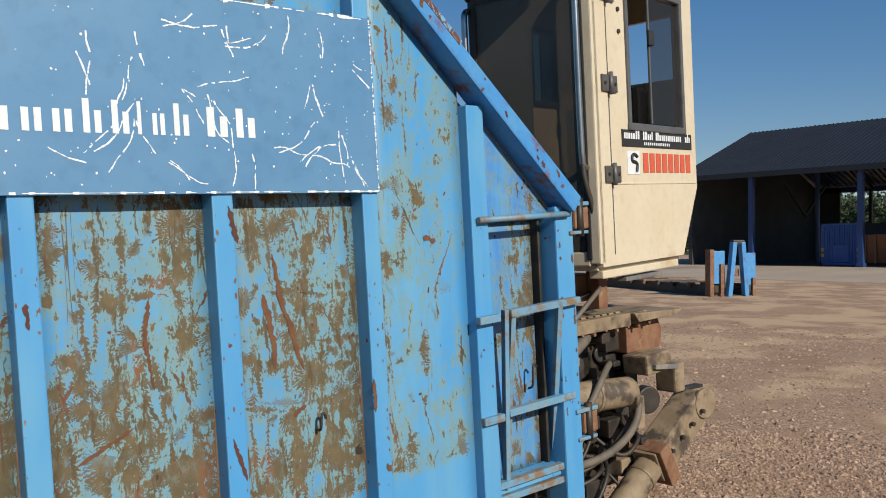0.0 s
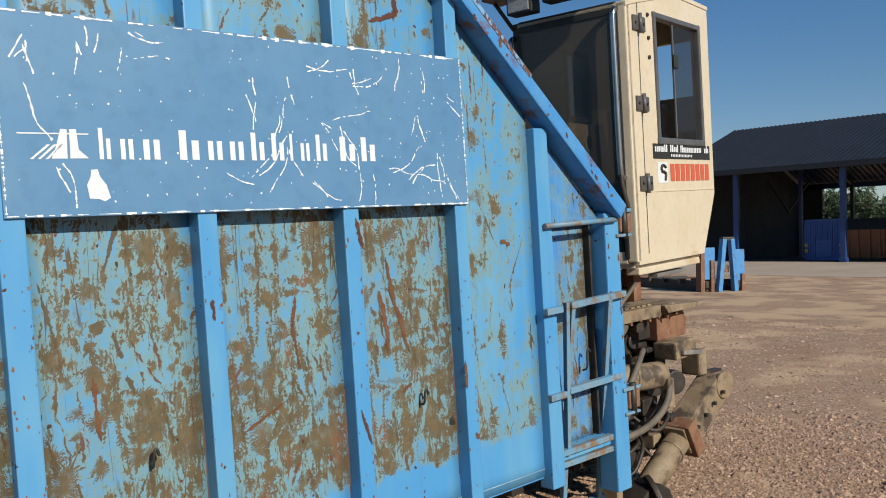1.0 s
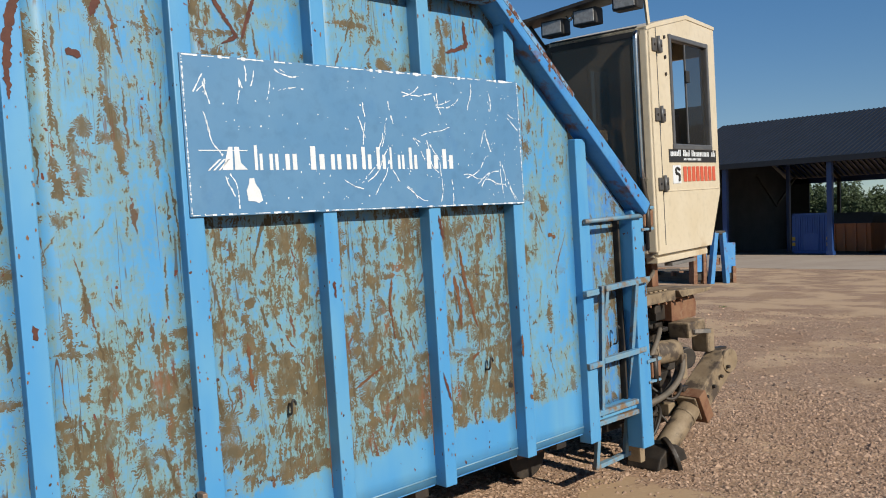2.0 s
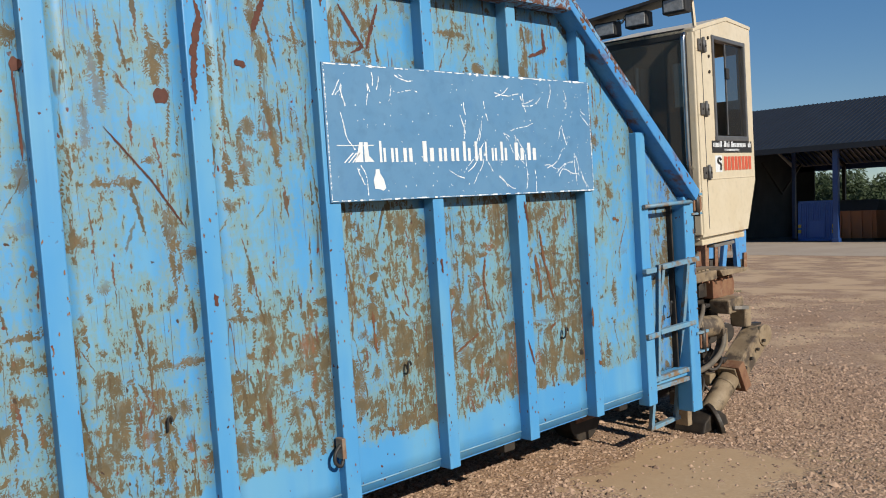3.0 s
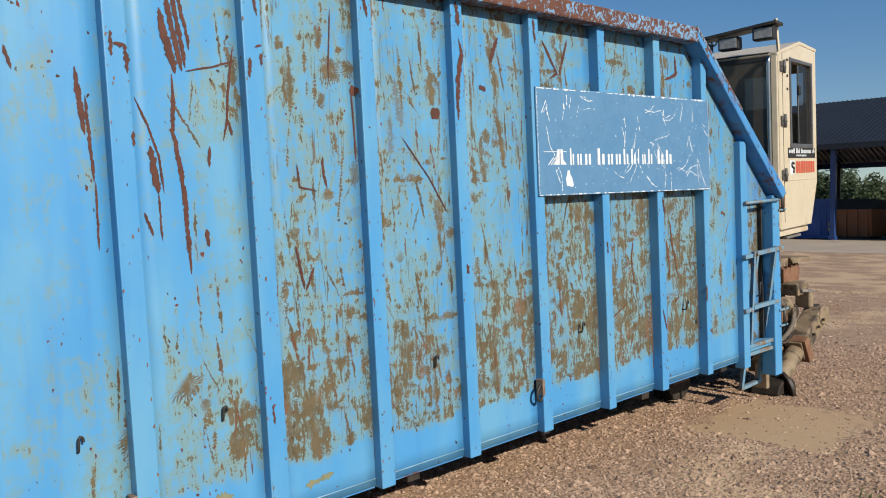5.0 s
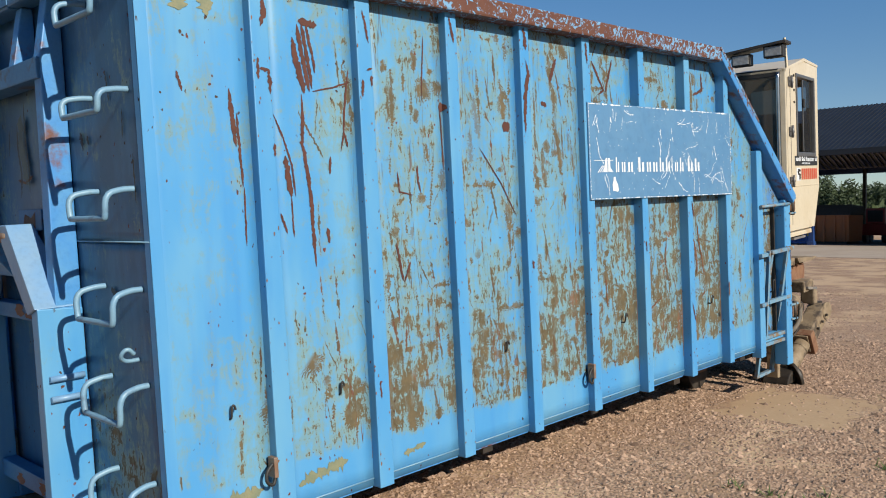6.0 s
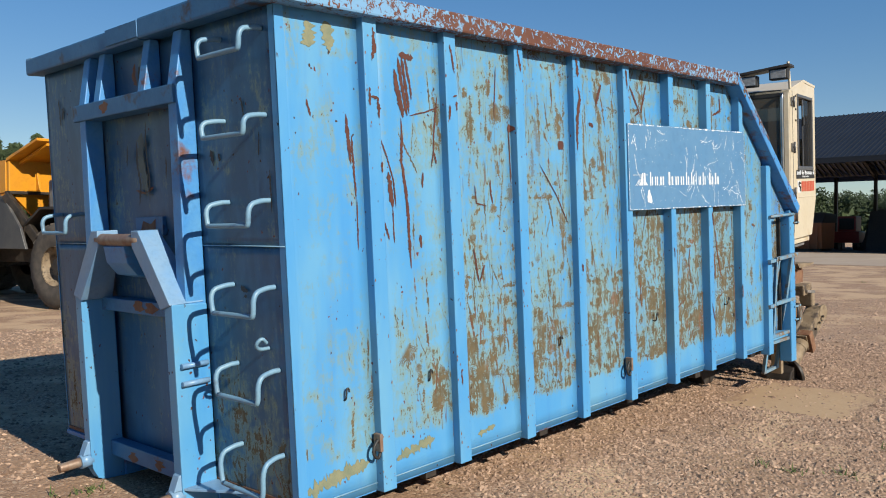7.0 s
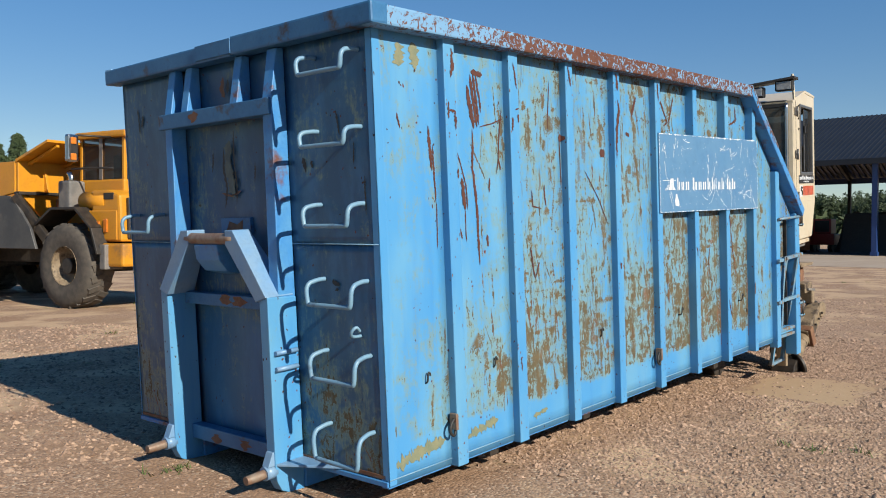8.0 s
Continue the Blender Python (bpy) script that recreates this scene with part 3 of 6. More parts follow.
# rims
rim = [(-0.085, 2.437), (4.42, 2.343), (4.46, 2.243), (-0.085, 2.335)]
bm = prism(rim, 1, -0.055, 0.055, 0.012)
part("top_rim", bm, RIM, container, "rim worn to red-brown primer with blue flakes")
part("top_rim", prism(rim, 1, FAR - 0.01, FAR + 0.075, 0.012), RIM, container)
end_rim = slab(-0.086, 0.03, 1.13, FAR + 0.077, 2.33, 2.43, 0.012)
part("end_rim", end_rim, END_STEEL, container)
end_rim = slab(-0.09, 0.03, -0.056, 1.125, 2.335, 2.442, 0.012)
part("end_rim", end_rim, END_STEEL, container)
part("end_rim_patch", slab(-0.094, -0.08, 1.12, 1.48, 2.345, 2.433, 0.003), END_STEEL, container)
for y in (0.0, FAR - 0.04):
    bm = prism([(4.42, 2.343), (5.645, 1.222), (5.595, 1.158), (4.44, 2.25)], 1, y - 0.058, y + 0.07, 0.01)
    part("slanting_beam", bm, RIM if y > 1 else STEEL_BLUE, container)
bm = prism([(4.425, 2.348), (5.0, 1.822), (4.985, 1.805), (4.41, 2.329)], 1, -0.061, -0.02, 0.004)
part("worn_edge", bm, RIM, container)

# far walls and floor
part("far_wall", prism([(0, -0.01), (5.6, -0.02), (5.6, 1.2), (4.42, 2.25), (0, 2.34)], 1, FAR - 0.006, FAR, 0), WALL, container)
part("floor_plate", slab(0, 5.6, SKIN + 0.03, FAR - 0.01, 0.03, 0.05, 0), RUSTED, container)
part("tail_sheet", beam((4.45, 1.29, 2.2), (5.58, 1.29, 1.17), 2.4, 0.01, 0), WALL, container)
part("tail_door", slab(5.54, 5.57, 0.12, FAR - 0.02, 0.0, 1.18, 0.004), WALL, container)


def end_sheet(y0, y1, z0, z1, x=0.0, ny=12, nz=26, dent=0.0018):
    one = sheet(y0, y1, z0, z1, 0.0, None, dent, ny, nz)
    for v in one.verts:
        v.co = (x + v.co.y, v.co.x, v.co.z)
    bmesh.ops.recalc_face_normals(one, faces=one.faces[:])
    return one


# panels of the hook end, in paint that holds dirt and shade
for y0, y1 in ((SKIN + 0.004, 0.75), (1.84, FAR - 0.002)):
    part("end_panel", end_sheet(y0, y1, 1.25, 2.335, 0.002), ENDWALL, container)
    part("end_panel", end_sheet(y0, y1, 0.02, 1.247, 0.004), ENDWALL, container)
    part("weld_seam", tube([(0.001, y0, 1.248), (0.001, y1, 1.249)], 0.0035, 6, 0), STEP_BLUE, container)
part("end_panel", end_sheet(0.75, 1.84, 0.02, 0.92, 0.03, dent=0.006), RECESS, container, "plain blue sheet between the legs, shade painted in")
part("end_panel", end_sheet(0.75, 1.84, 0.9, 2.335, 0.012, dent=0.012), ENDWALL, container, "dented grimy middle sheet with scraped rust and painted-in shade")
part("corner_angle", prism([(0.0, SKIN - 0.003), (0.05, SKIN - 0.003), (0.05, SKIN + 0.002), (0.006, SKIN + 0.002), (0.006, 0.09), (0.0, 0.09)], 2, 0.0, 2.335, 0), RIB, container)
part("bottom_flange", slab(-0.012, 0.02, 0.05, FAR, -0.005, 0.022, 0.003), STEEL_BLUE, container)

# posts, cross beams and stubs of the hook end
for y0, y1 in ((0.748, 0.83), (1.775, 1.85)):
    bm = prism([(0.0, 0.94), (-0.115, 0.96), (-0.1, 2.06), (-0.05, 2.33), (0.0, 2.33)], 1, y0, y1, 0.006)
    part("end_post", bm, STEEL_BLUE, container)
for y in (1.125, 1.645):
    bm = prism([(0.005, 2.05), (-0.1, 2.05), (-0.045, 2.33), (0.005, 2.33)], 1, y - 0.05, y + 0.02, 0.005)
    part("stub", bm, STEEL_BLUE, container)
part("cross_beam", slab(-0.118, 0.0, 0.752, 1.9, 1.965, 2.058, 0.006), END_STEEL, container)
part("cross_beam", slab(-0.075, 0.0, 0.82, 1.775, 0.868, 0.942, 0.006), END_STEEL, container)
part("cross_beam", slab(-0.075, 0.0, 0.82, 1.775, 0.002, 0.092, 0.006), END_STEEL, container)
for z, y in ((0.88, 1.18), (0.885, 1.32), (0.016, 1.2), (0.012, 1.5), (1.985, 1.5)):
    one = bmesh.new()
    n = 14
    ring = [one.verts.new((-0.0765 if z < 1 else -0.1195, y + (0.055 + 0.06 * noise.noise(Vector((y * 9, k * 1.3, z)))) * math.cos(2 * math.pi * k / n), z + 0.028 + (0.03 + 0.012 * noise.noise(Vector((k * 1.7, y, z)))) * math.sin(2 * math.pi * k / n))) for k in range(n)]
    one.faces.new(ring)
    part("rust_patch", one, RUSTED, container)

for y0 in (0.742, 1.775):
    y1 = y0 + 0.075
    bm = prism([(0.0, 0.955), (-0.196, 0.967), (-0.196, 0.03), (-0.188, -0.06), (-0.16, -0.115), (-0.1, -0.143), (0.0, -0.143)], 1, y0, y1, 0.006)
    leg = part("leg", bm, RIB, container)
    s = 1 if y0 < 1 else -1
    a, b = (y0, y1) if s > 0 else (y1, y0)
    bm = prism([(a, 0.965), (a + s * 0.285, 1.335), (a + s * 0.36, 1.335), (a + s * 0.36, 1.25), (b + s * 0.02, 0.935)], 0, -0.206, -0.015, 0.006)
    for v in bm.verts:
        if v.co.z > 1.1 and v.co.x > -0.1:
            v.co.x -= 0.07
    part("hook_arm", bm, ARM_BLUE, container)
    # locking pin at the foot
    yc = (y0 + y1) / 2
    part("pin_sleeve", tube([(-0.18, yc, -0.002), (-0.25, yc, -0.006)], 0.04, 14, 0), ARM_BLUE, leg)
    part("pin_bracket", prism([(-0.194, 0.03), (-0.24, 0.03), (-0.208, 0.105), (-0.194, 0.11)], 1, yc - 0.03, yc + 0.03, 0.004), ARM_BLUE, leg)
    part("pin", tube([(-0.24, yc, -0.006), (-0.345, yc, -0.012), (-0.37, yc, -0.013)], 0.028, 14, 1, taper=0.85), RAW, leg, "bare rusty steel pin")
part("hook_bar", tube([(-0.175, 1.04, 1.287), (-0.18, 1.3, 1.283), (-0.175, 1.53, 1.287)], 0.033, 16, 1), RAW, container, "rusty round hook bar")
bm = prism([(0.0, 1.30), (-0.2, 1.25), (-0.185, 1.16), (-0.13, 1.09), (0.0, 1.06)], 1, 1.2, 1.44, 0.006)
part("hook_guard", bm, STEEL_BLUE, container)
for z in (0.655, 0.565):
    part("lug", tube([(-0.17, 0.728, z), (-0.02, 0.728, z)], 0.014, 8, 0), ARM_BLUE, container)
part("gusset", prism([(0.0, 0.742), (-0.19, 0.742), (0.0, 0.40)], 2, 0.028, 0.042, 0.003), ARM_BLUE, container)


def decal_yz(points, x):
    """A flat mark on the hook end."""
    one = bmesh.new()
    one.faces.new([one.verts.new((x, y, z)) for y, z in points])
    return one


def step(y0, y1, z, drop=0.1, out=0.125, tilt=0.0):
    r = 0.0125
    return tube([(0.0, y1, z + drop), (-0.05, y1, z + drop), (-out, y1 + 0.01, z + drop * 0.85), (-out, y1, z + tilt), (-out, y1 - 0.02, z + tilt * 0.5),
                 (-out, y0 + 0.02, z), (-out, y0, z), (-out, y0 - 0.01, z + drop * 0.85), (-0.05, y0, z + drop), (0.0, y0, z + drop)], r, 10, 2)


for z, d, tl in ((2.14, 0.1, 0.0), (1.765, 0.085, 0.0), (1.35, 0.11, 0.0), (0.935, 0.125, 0.0), (0.537, 0.135, 0.005), (0.1, 0.17, 0.012)):
    part("step", step(0.145, 0.485, z, d, 0.125, tl), STEP_BLUE, container, "bent round-bar climbing step")
part("step", step(2.09, 2.42, 1.32, 0.11), STEP_BLUE, container, "bent round-bar climbing step")
part("rope_eye", tube([(0.0, 0.215, 0.77), (-0.06, 0.215, 0.77), (-0.085, 0.2, 0.8), (-0.06, 0.18, 0.83), (-0.03, 0.19, 0.8)], 0.009, 8, 2), STEP_BLUE, container)

part("data_plate", slab(-0.012, 0.012, 1.12, 1.42, 1.3, 1.4, 0.003), END_STEEL, container)
part("rust_patch", decal_yz([(1.2, 1.31), (1.3, 1.3), (1.36, 1.33), (1.33, 1.38), (1.25, 1.36), (1.19, 1.39)], -0.0135), RUSTED, container)


def ragged(points, width, depth, rough=0.5, plane=1, pitch=0.008, seed=0.0):
    """A torn mark along a line of points (u, z), with a jagged outline; depth(u, z) gives where the sheet lies. plane 1: on the side, 0: on the hook end."""
    pts = [Vector((p[0], p[1])) for p in points]
    run = []
    for p, q in zip(pts, pts[1:]):
        n = max(2, int((q - p).length / pitch))
        run += [p.lerp(q, k / n) for k in range(n)]
    run.append(pts[-1])
    one = bmesh.new()
    rows = []
    for k, p in enumerate(run):
        way = (run[min(k + 1, len(run) - 1)] - run[max(k - 1, 0)]).normalized()
        nx, nz = -way.y, way.x
        ends = min(1.0, 0.15 + 6 * k / len(run), 0.15 + 6 * (len(run) - 1 - k) / len(run))
        row = []
        for s in (-1, 1):
            w = width * ends * max(0.12, 1 + rough * (1.4 * noise.noise(Vector((p.x * 140, p.y * 140, seed + s * 7))) + 0.8 * noise.noise(Vector((p.x * 25, p.y * 25, seed + s * 3)))))
            u, z = p.x + s * nx * w, p.y + s * nz * w
            d = depth(u, z)
            row.append(one.verts.new((u, d, z) if plane == 1 else (d, u, z)))
        rows.append(row)
    for a, b in zip(rows, rows[1:]):
        one.faces.new((a[0], a[1], b[1], b[0]))
    return one


BARE = plain("scraped_greenish_steel", (0.13, 0.17, 0.15), (0.07, 0.10, 0.10), 14, 0.55)
GRIME = plain("black_oily_grime", (0.012, 0.012, 0.012), (0.03, 0.024, 0.018), 20, 0.5)
for pts, w, mat in (([(1.30, 1.86), (1.33, 1.74), (1.30, 1.62), (1.27, 1.52)], 0.032, BARE), ([(1.36, 1.82), (1.37, 1.70), (1.34, 1.58), (1.37, 1.46)], 0.010, GRIME), ([(1.25, 1.92), (1.26, 1.75), (1.24, 1.6), (1.25, 1.48)], 0.007, GRIME),
                    ([(1.47, 1.80), (1.49, 1.68)], 0.008, GRIME), ([(1.05, 1.72), (1.06, 1.6)], 0.006, GRIME), ([(1.33, 2.24), (1.35, 2.17), (1.32, 2.12)], 0.016, RUSTED), ([(1.28, 2.22), (1.29, 2.14)], 0.012, GRIME), ([(1.2, 1.56), (1.3, 1.53), (1.4, 1.55)], 0.006, RUSTED)):
    part("scrape", ragged(pts, w, lambda u, z: -0.008, 0.7, 0), mat, container)
for pts, w in (([(0.33, 1.95), (0.31, 1.82)], 0.006), ([(0.2, 1.78), (0.21, 1.66)], 0.004), ([(0.62, 1.72), (0.6, 1.64)], 0.012), ([(0.55, 1.70), (0.54, 1.66)], 0.008), ([(0.42, 1.05), (0.36, 1.03)], 0.014), ([(0.4, 1.0), (0.37, 1.01)], 0.01), ([(2.35, 2.15), (2.34, 1.98)], 0.008), ([(2.29, 2.1), (2.31, 2.02)], 0.01), ([(1.97, 2.1), (1.96, 1.98)], 0.006), ([(0.13, 1.6), (0.13, 1.4)], 0.005)):
    part("scrape", ragged(pts, w, lambda u, z: -0.004, 0.9, 0), GRIME, container)

# under-frame
for y in (0.78, 1.81):
    part("runner", slab(0.0, 5.45, y - 0.05, y + 0.05, -0.135, 0.03, 0.006), STEEL_BLUE, container)
    bm = disc((5.3, y, -0.28), (0, 1, 0), 0.165, 0.16, 28)
    roller = part("roller", bm, OILY, container)
    part("roller_bracket", slab(5.18, 5.42, y - 0.1, y - 0.085, -0.3, -0.1, 0.004), RUSTED, roller)
for x in (0.9, 1.9, 2.9, 3.9, 4.9):
    part("floor_bearer", slab(x - 0.04, x + 0.04, 0.08, FAR - 0.03, -0.06, 0.03, 0.004), OILY, container)

# tarpaulin hooks and latches on the side
for x, z in ((0.286, 0.515), (0.86, 0.505), (2.025, 0.515), (3.195, 0.515), (4.33, 0.5)):
    part("tarp_hook", tube([(x + 0.012, SKIN + 0.02, z - 0.03), (x + 0.012, SKIN - 0.014, z - 0.03), (x + 0.012, SKIN - 0.018, z + 0.018), (x + 0.02, SKIN - 0.018, z + 0.032), (x + 0.029, SKIN - 0.018, z + 0.02), (x + 0.03, SKIN - 0.018, z + 0.008)], 0.005, 8, 2), BLACK, container)
part("tarp_hook", tube([(5.4, 0.075, 0.43), (5.4, 0.045, 0.44), (5.4, 0.045, 0.52), (5.41, 0.045, 0.54), (5.425, 0.045, 0.52)], 0.005, 8, 2), BLACK, container)
for x in (0.462, 2.78):
    part("latch_ring", tube([(x, 0.0, 0.26), (x - 0.035, -0.005, 0.235), (x - 0.04, -0.005, 0.19), (x - 0.005, -0.005, 0.165), (x + 0.01, 0.0, 0.2)], 0.008, 8, 2), BLACK, container)
    part("latch_lug", slab(x - 0.004, x + 0.016, -0.02, 0.03, 0.2, 0.29, 0.004), RAW, container)

# ladder with its hinged lower half
ladder = part("ladder", tube([(5.07, -0.02, 1.15), (5.6, -0.02, 1.155)], 0.013, 10, 0), LADDER, container, "weathered welded ladder with a hinged lower half")
part("rung", beam((5.04, -0.022, 0.762), (5.15, -0.022, 0.764), 0.03, 0.03, 0.003), LADDER, ladder)
part("rung", beam((5.2, -0.03, 0.775), (5.63, -0.02, 0.785), 0.035, 0.03, 0.003), LADDER, ladder)
part("rung", beam((5.05, -0.01, 0.365), (5.16, -0.01, 0.366), 0.03, 0.03, 0.003), LADDER, ladder)
part("rung", beam((5.2, 0.005, 0.372), (5.6, 0.005, 0.378), 0.035, 0.03, 0.003), LADDER, ladder)
part("rung", beam((5.14, 0.02, 0.085), (5.55, 0.03, 0.08), 0.035, 0.028, 0.003), LADDER, ladder)
part("rung", beam((5.1, 0.03, 0.025), (5.62, 0.03, 0.02), 0.03, 0.026, 0.003), LADDER, ladder)
part("rung", beam((5.27, 0.16, -0.275), (5.62, 0.17, -0.27), 0.035, 0.026, 0.003), LADDER, ladder)
part("stile", beam((5.19, -0.02, 0.79), (5.2, 0.03, 0.06), 0.02, 0.03, 0.003), LADDER, ladder)
part("stile", beam((5.225, -0.025, 0.78), (5.28, 0.155, -0.28), 0.022, 0.034, 0.003), LADDER, ladder)
part("stile", beam((5.5, -0.03, 0.79), (5.575, 0.165, -0.28), 0.022, 0.034, 0.003), LADDER, ladder)

# tail-door lugs on the end post
for z in (1.135, 0.24):
    part("hinge_plate", slab(5.6, 5.74, -0.015, 0.1, z + 0.052, z + 0.07, 0.004), LADDER, container)
    part("hinge_plate", slab(5.61, 5.73, -0.015, 0.1, z - 0.07, z - 0.055, 0.004), LADDER, container)
    part("hinge_block", slab(5.66, 5.755, 0.0, 0.08, z - 0.05, z + 0.05, 0.012), RUSTED, container)
    part("hinge_pin", tube([(5.69, 0.0, z - 0.08), (5.69, 0.0, z + 0.085)], 0.018, 10, 0), OILY, container)

# ---- sign on the ribs ----
S0, S1 = -0.004, -0.014


def sign_z(x, z):
    """The plate hangs a touch low at its far end."""
    return z - 0.0115 * (x - 2.815)


def decal(points, y=S1 - 0.0012, bm=None):
    bm = bm or bmesh.new()
    vs = [bm.verts.new((x, y, z)) for x, z in points]
    f = bm.faces.new(vs)
    if f.normal.y > 0 or (f.normal_update() or f.normal.y > 0):
        f.normal_flip()
    return bm


bm = prism([(2.815, 1.296), (4.612, 1.268), (4.606, 1.872), (2.817, 1.889)], 1, S1, S0, 0.002)
sign = part("sign_plate", bm, SIGN, container, "scratched blue sign plate with white writing bars")
rnd = random.Random(4)
bm = bmesh.new()
# letters as plain bars: (x, width, height)
for x, w, tall in ((3.09, 0.05, 1.0), (3.155, 0.055, 0.66), (3.225, 0.07, 0.66), (3.342, 0.085, 1.0), (3.443, 0.067, 0.66), (3.522, 0.067, 0.66), (3.602, 0.066, 1.0), (3.682, 0.064, 1.0), (3.758, 0.03, 1.0), (3.80, 0.052, 0.66), (3.864, 0.062, 1.0), (3.966, 0.085, 0.95), (4.063, 0.082, 0.95)):
    z0 = sign_z(x, 1.465)
    w -= 0.012
    stems = 1 if w < 0.03 else 2
    bar = w * (0.62 if stems == 1 else 0.34)
    for k in range(stems):
        xb = x + 0.1 * w + k * (w * 0.92 - bar)
        top = 0.094 * (tall if k == 0 else min(tall, 0.66))
        part("writing_bar", decal([(xb, z0), (xb + bar, z0 - 0.001), (xb + bar, z0 + top), (xb, z0 + top)]), WHITE, sign)
bm = bmesh.new()
for k in range(3):
    x = 2.895 + 0.022 * k
    decal([(x, 1.463), (x + 0.008, 1.463), (x + 0.06 - 0.004 * k, 1.505), (x + 0.05 - 0.004 * k, 1.505)], bm=bm)
decal([(2.955, 1.464), (3.0, 1.464), (3.003, 1.55), (2.985, 1.55), (2.97, 1.50)], bm=bm)
decal([(3.008, 1.464), (3.062, 1.464), (3.034, 1.49), (3.03, 1.55), (3.01, 1.55)], bm=bm)
decal([(2.865, 1.535), (3.065, 1.534), (3.065, 1.538), (2.865, 1.539)], y=S1 - 0.0018, bm=bm)
part("emblem", bm, WHITE, sign, "plain white slanted shapes")
bm = decal([(3.065, 1.43), (3.085, 1.432), (3.09, 1.41), (3.108, 1.385), (3.118, 1.345), (3.10, 1.335), (3.085, 1.342), (3.055, 1.345), (3.05, 1.385), (3.063, 1.412)])
part("scrape", bm, WHITE, sign)


def scratch_line(bm, x, z, length, angle, width, jag=0.25, y=S1 - 0.0009):
    """A broken, uneven scratch as thin slivers."""
    n = max(3, int(length / 0.012))
    px, pz = x, z
    for k in range(n):
        angle += rnd.uniform(-jag, jag)
        qx, qz = px + length / n * math.cos(angle), pz + length / n * math.sin(angle)
        if rnd.random() < 0.88 and 2.83 < min(px, qx) and max(px, qx) < 4.59 and 1.285 < min(pz, qz) and max(pz, qz) < 1.86:
            w0, w1 = width * rnd.uniform(0.2, 1.3), width * rnd.uniform(0.2, 1.3)
            nx, nz = -math.sin(angle), math.cos(angle)
            decal([(px - nx * w0, pz - nz * w0), (qx - nx * w1, qz - nz * w1), (qx + nx * w1, qz + nz * w1), (px + nx * w0, pz + nz * w0)], y, bm)
        px, pz = qx, qz


bm = bmesh.new()
for x, z, ln, a in ((2.9, 1.66, 0.16, -1.1), (2.985, 1.45, 0.14, -1.15), (3.2, 1.86, 0.13, -0.7), (3.05, 1.80, 0.09, -1.3), (3.1, 1.78, 0.1, 1.3), (3.16, 1.72, 0.1, 1.0), (3.22, 1.77, 0.12, 0.2),
                    (3.62, 1.56, 0.18, 1.35), (3.72, 1.55, 0.13, 1.0), (3.79, 1.65, 0.1, 1.9), (3.95, 1.60, 0.18, 0.55), (3.9, 1.59, 0.12, -0.8), (4.0, 1.56, 0.28, -1.35), (4.05, 1.73, 0.16, -0.1), (4.04, 1.78, 0.09, -1.5),
                    (4.12, 1.4, 0.2, -1.2), (4.2, 1.42, 0.3, 0.15), (4.25, 1.73, 0.16, 1.45), (4.36, 1.62, 0.1, -1.6), (4.45, 1.48, 0.18, -1.4), (4.5, 1.38, 0.15, -1.5), (4.4, 1.72, 0.1, 1.2), (4.52, 1.69, 0.09, -0.9),
                    (3.5, 1.42, 0.12, -0.5), (3.62, 1.4, 0.2, 0.4), (3.75, 1.5, 0.18, -1.7), (3.85, 1.38, 0.14, -0.6), (3.85, 1.79, 0.18, -0.05), (2.9, 1.79, 0.1, -1.4), (2.86, 1.75, 0.08, 0.9), (4.32, 1.55, 0.08, 1.2), (4.3, 1.38, 0.15, 0.9)):
    scratch_line(bm, x, z, ln, a, 0.0025)
    if rnd.random() < 0.6:
        scratch_line(bm, x + rnd.uniform(-0.02, 0.02), z + rnd.uniform(-0.02, 0.02), ln * 0.6, a + 0.1, 0.0024)
for _ in range(260):
    x = rnd.uniform(2.85, 4.58)
    z = rnd.uniform(1.3, 1.85)
    if rnd.random() < 0.35 + 0.65 * (x - 2.85) / 1.7:
        r = rnd.uniform(0.0015, 0.0042)
        decal([(x + r * rnd.uniform(0.4, 1.2) * math.cos(k * 1.05), z + r * rnd.uniform(0.5, 1.4) * math.sin(k * 1.05)) for k in range(6)], bm=bm)
tagged(part("scuffed_film", bm, SCRATCH, sign), kind="stuff")
bm = bmesh.new()
for x0, z0, x1, z1 in ((2.822, 1.301, 4.606, 1.273), (4.606, 1.273, 4.6, 1.866), (4.6, 1.866, 2.824, 1.883), (2.824, 1.883, 2.822, 1.301)):
    n = 110
    for k in range(n):
        if rnd.random() < 0.78:
            u, v = k / n, (k + 1) / n
            ax, az, bx, bz = x0 + (x1 - x0) * u, z0 + (z1 - z0) * u, x0 + (x1 - x0) * v, z0 + (z1 - z0) * v
            w = rnd.choice((0.0008, 0.0012, 0.0016, 0.0034)) * (1.8 if z0 > 1.8 and z1 > 1.8 else 1)
            if abs(x1 - x0) > 1:
                decal([(ax, az - w), (bx, bz - w * rnd.uniform(0.5, 1.5)), (bx, bz + w), (ax, az + w)], bm=bm)
            else:
                decal([(ax - w, az), (ax + w, az), (bx + w, bz), (bx - w, bz)], bm=bm)
tagged(part("worn_border", bm, SCRATCH, sign), kind="stuff")


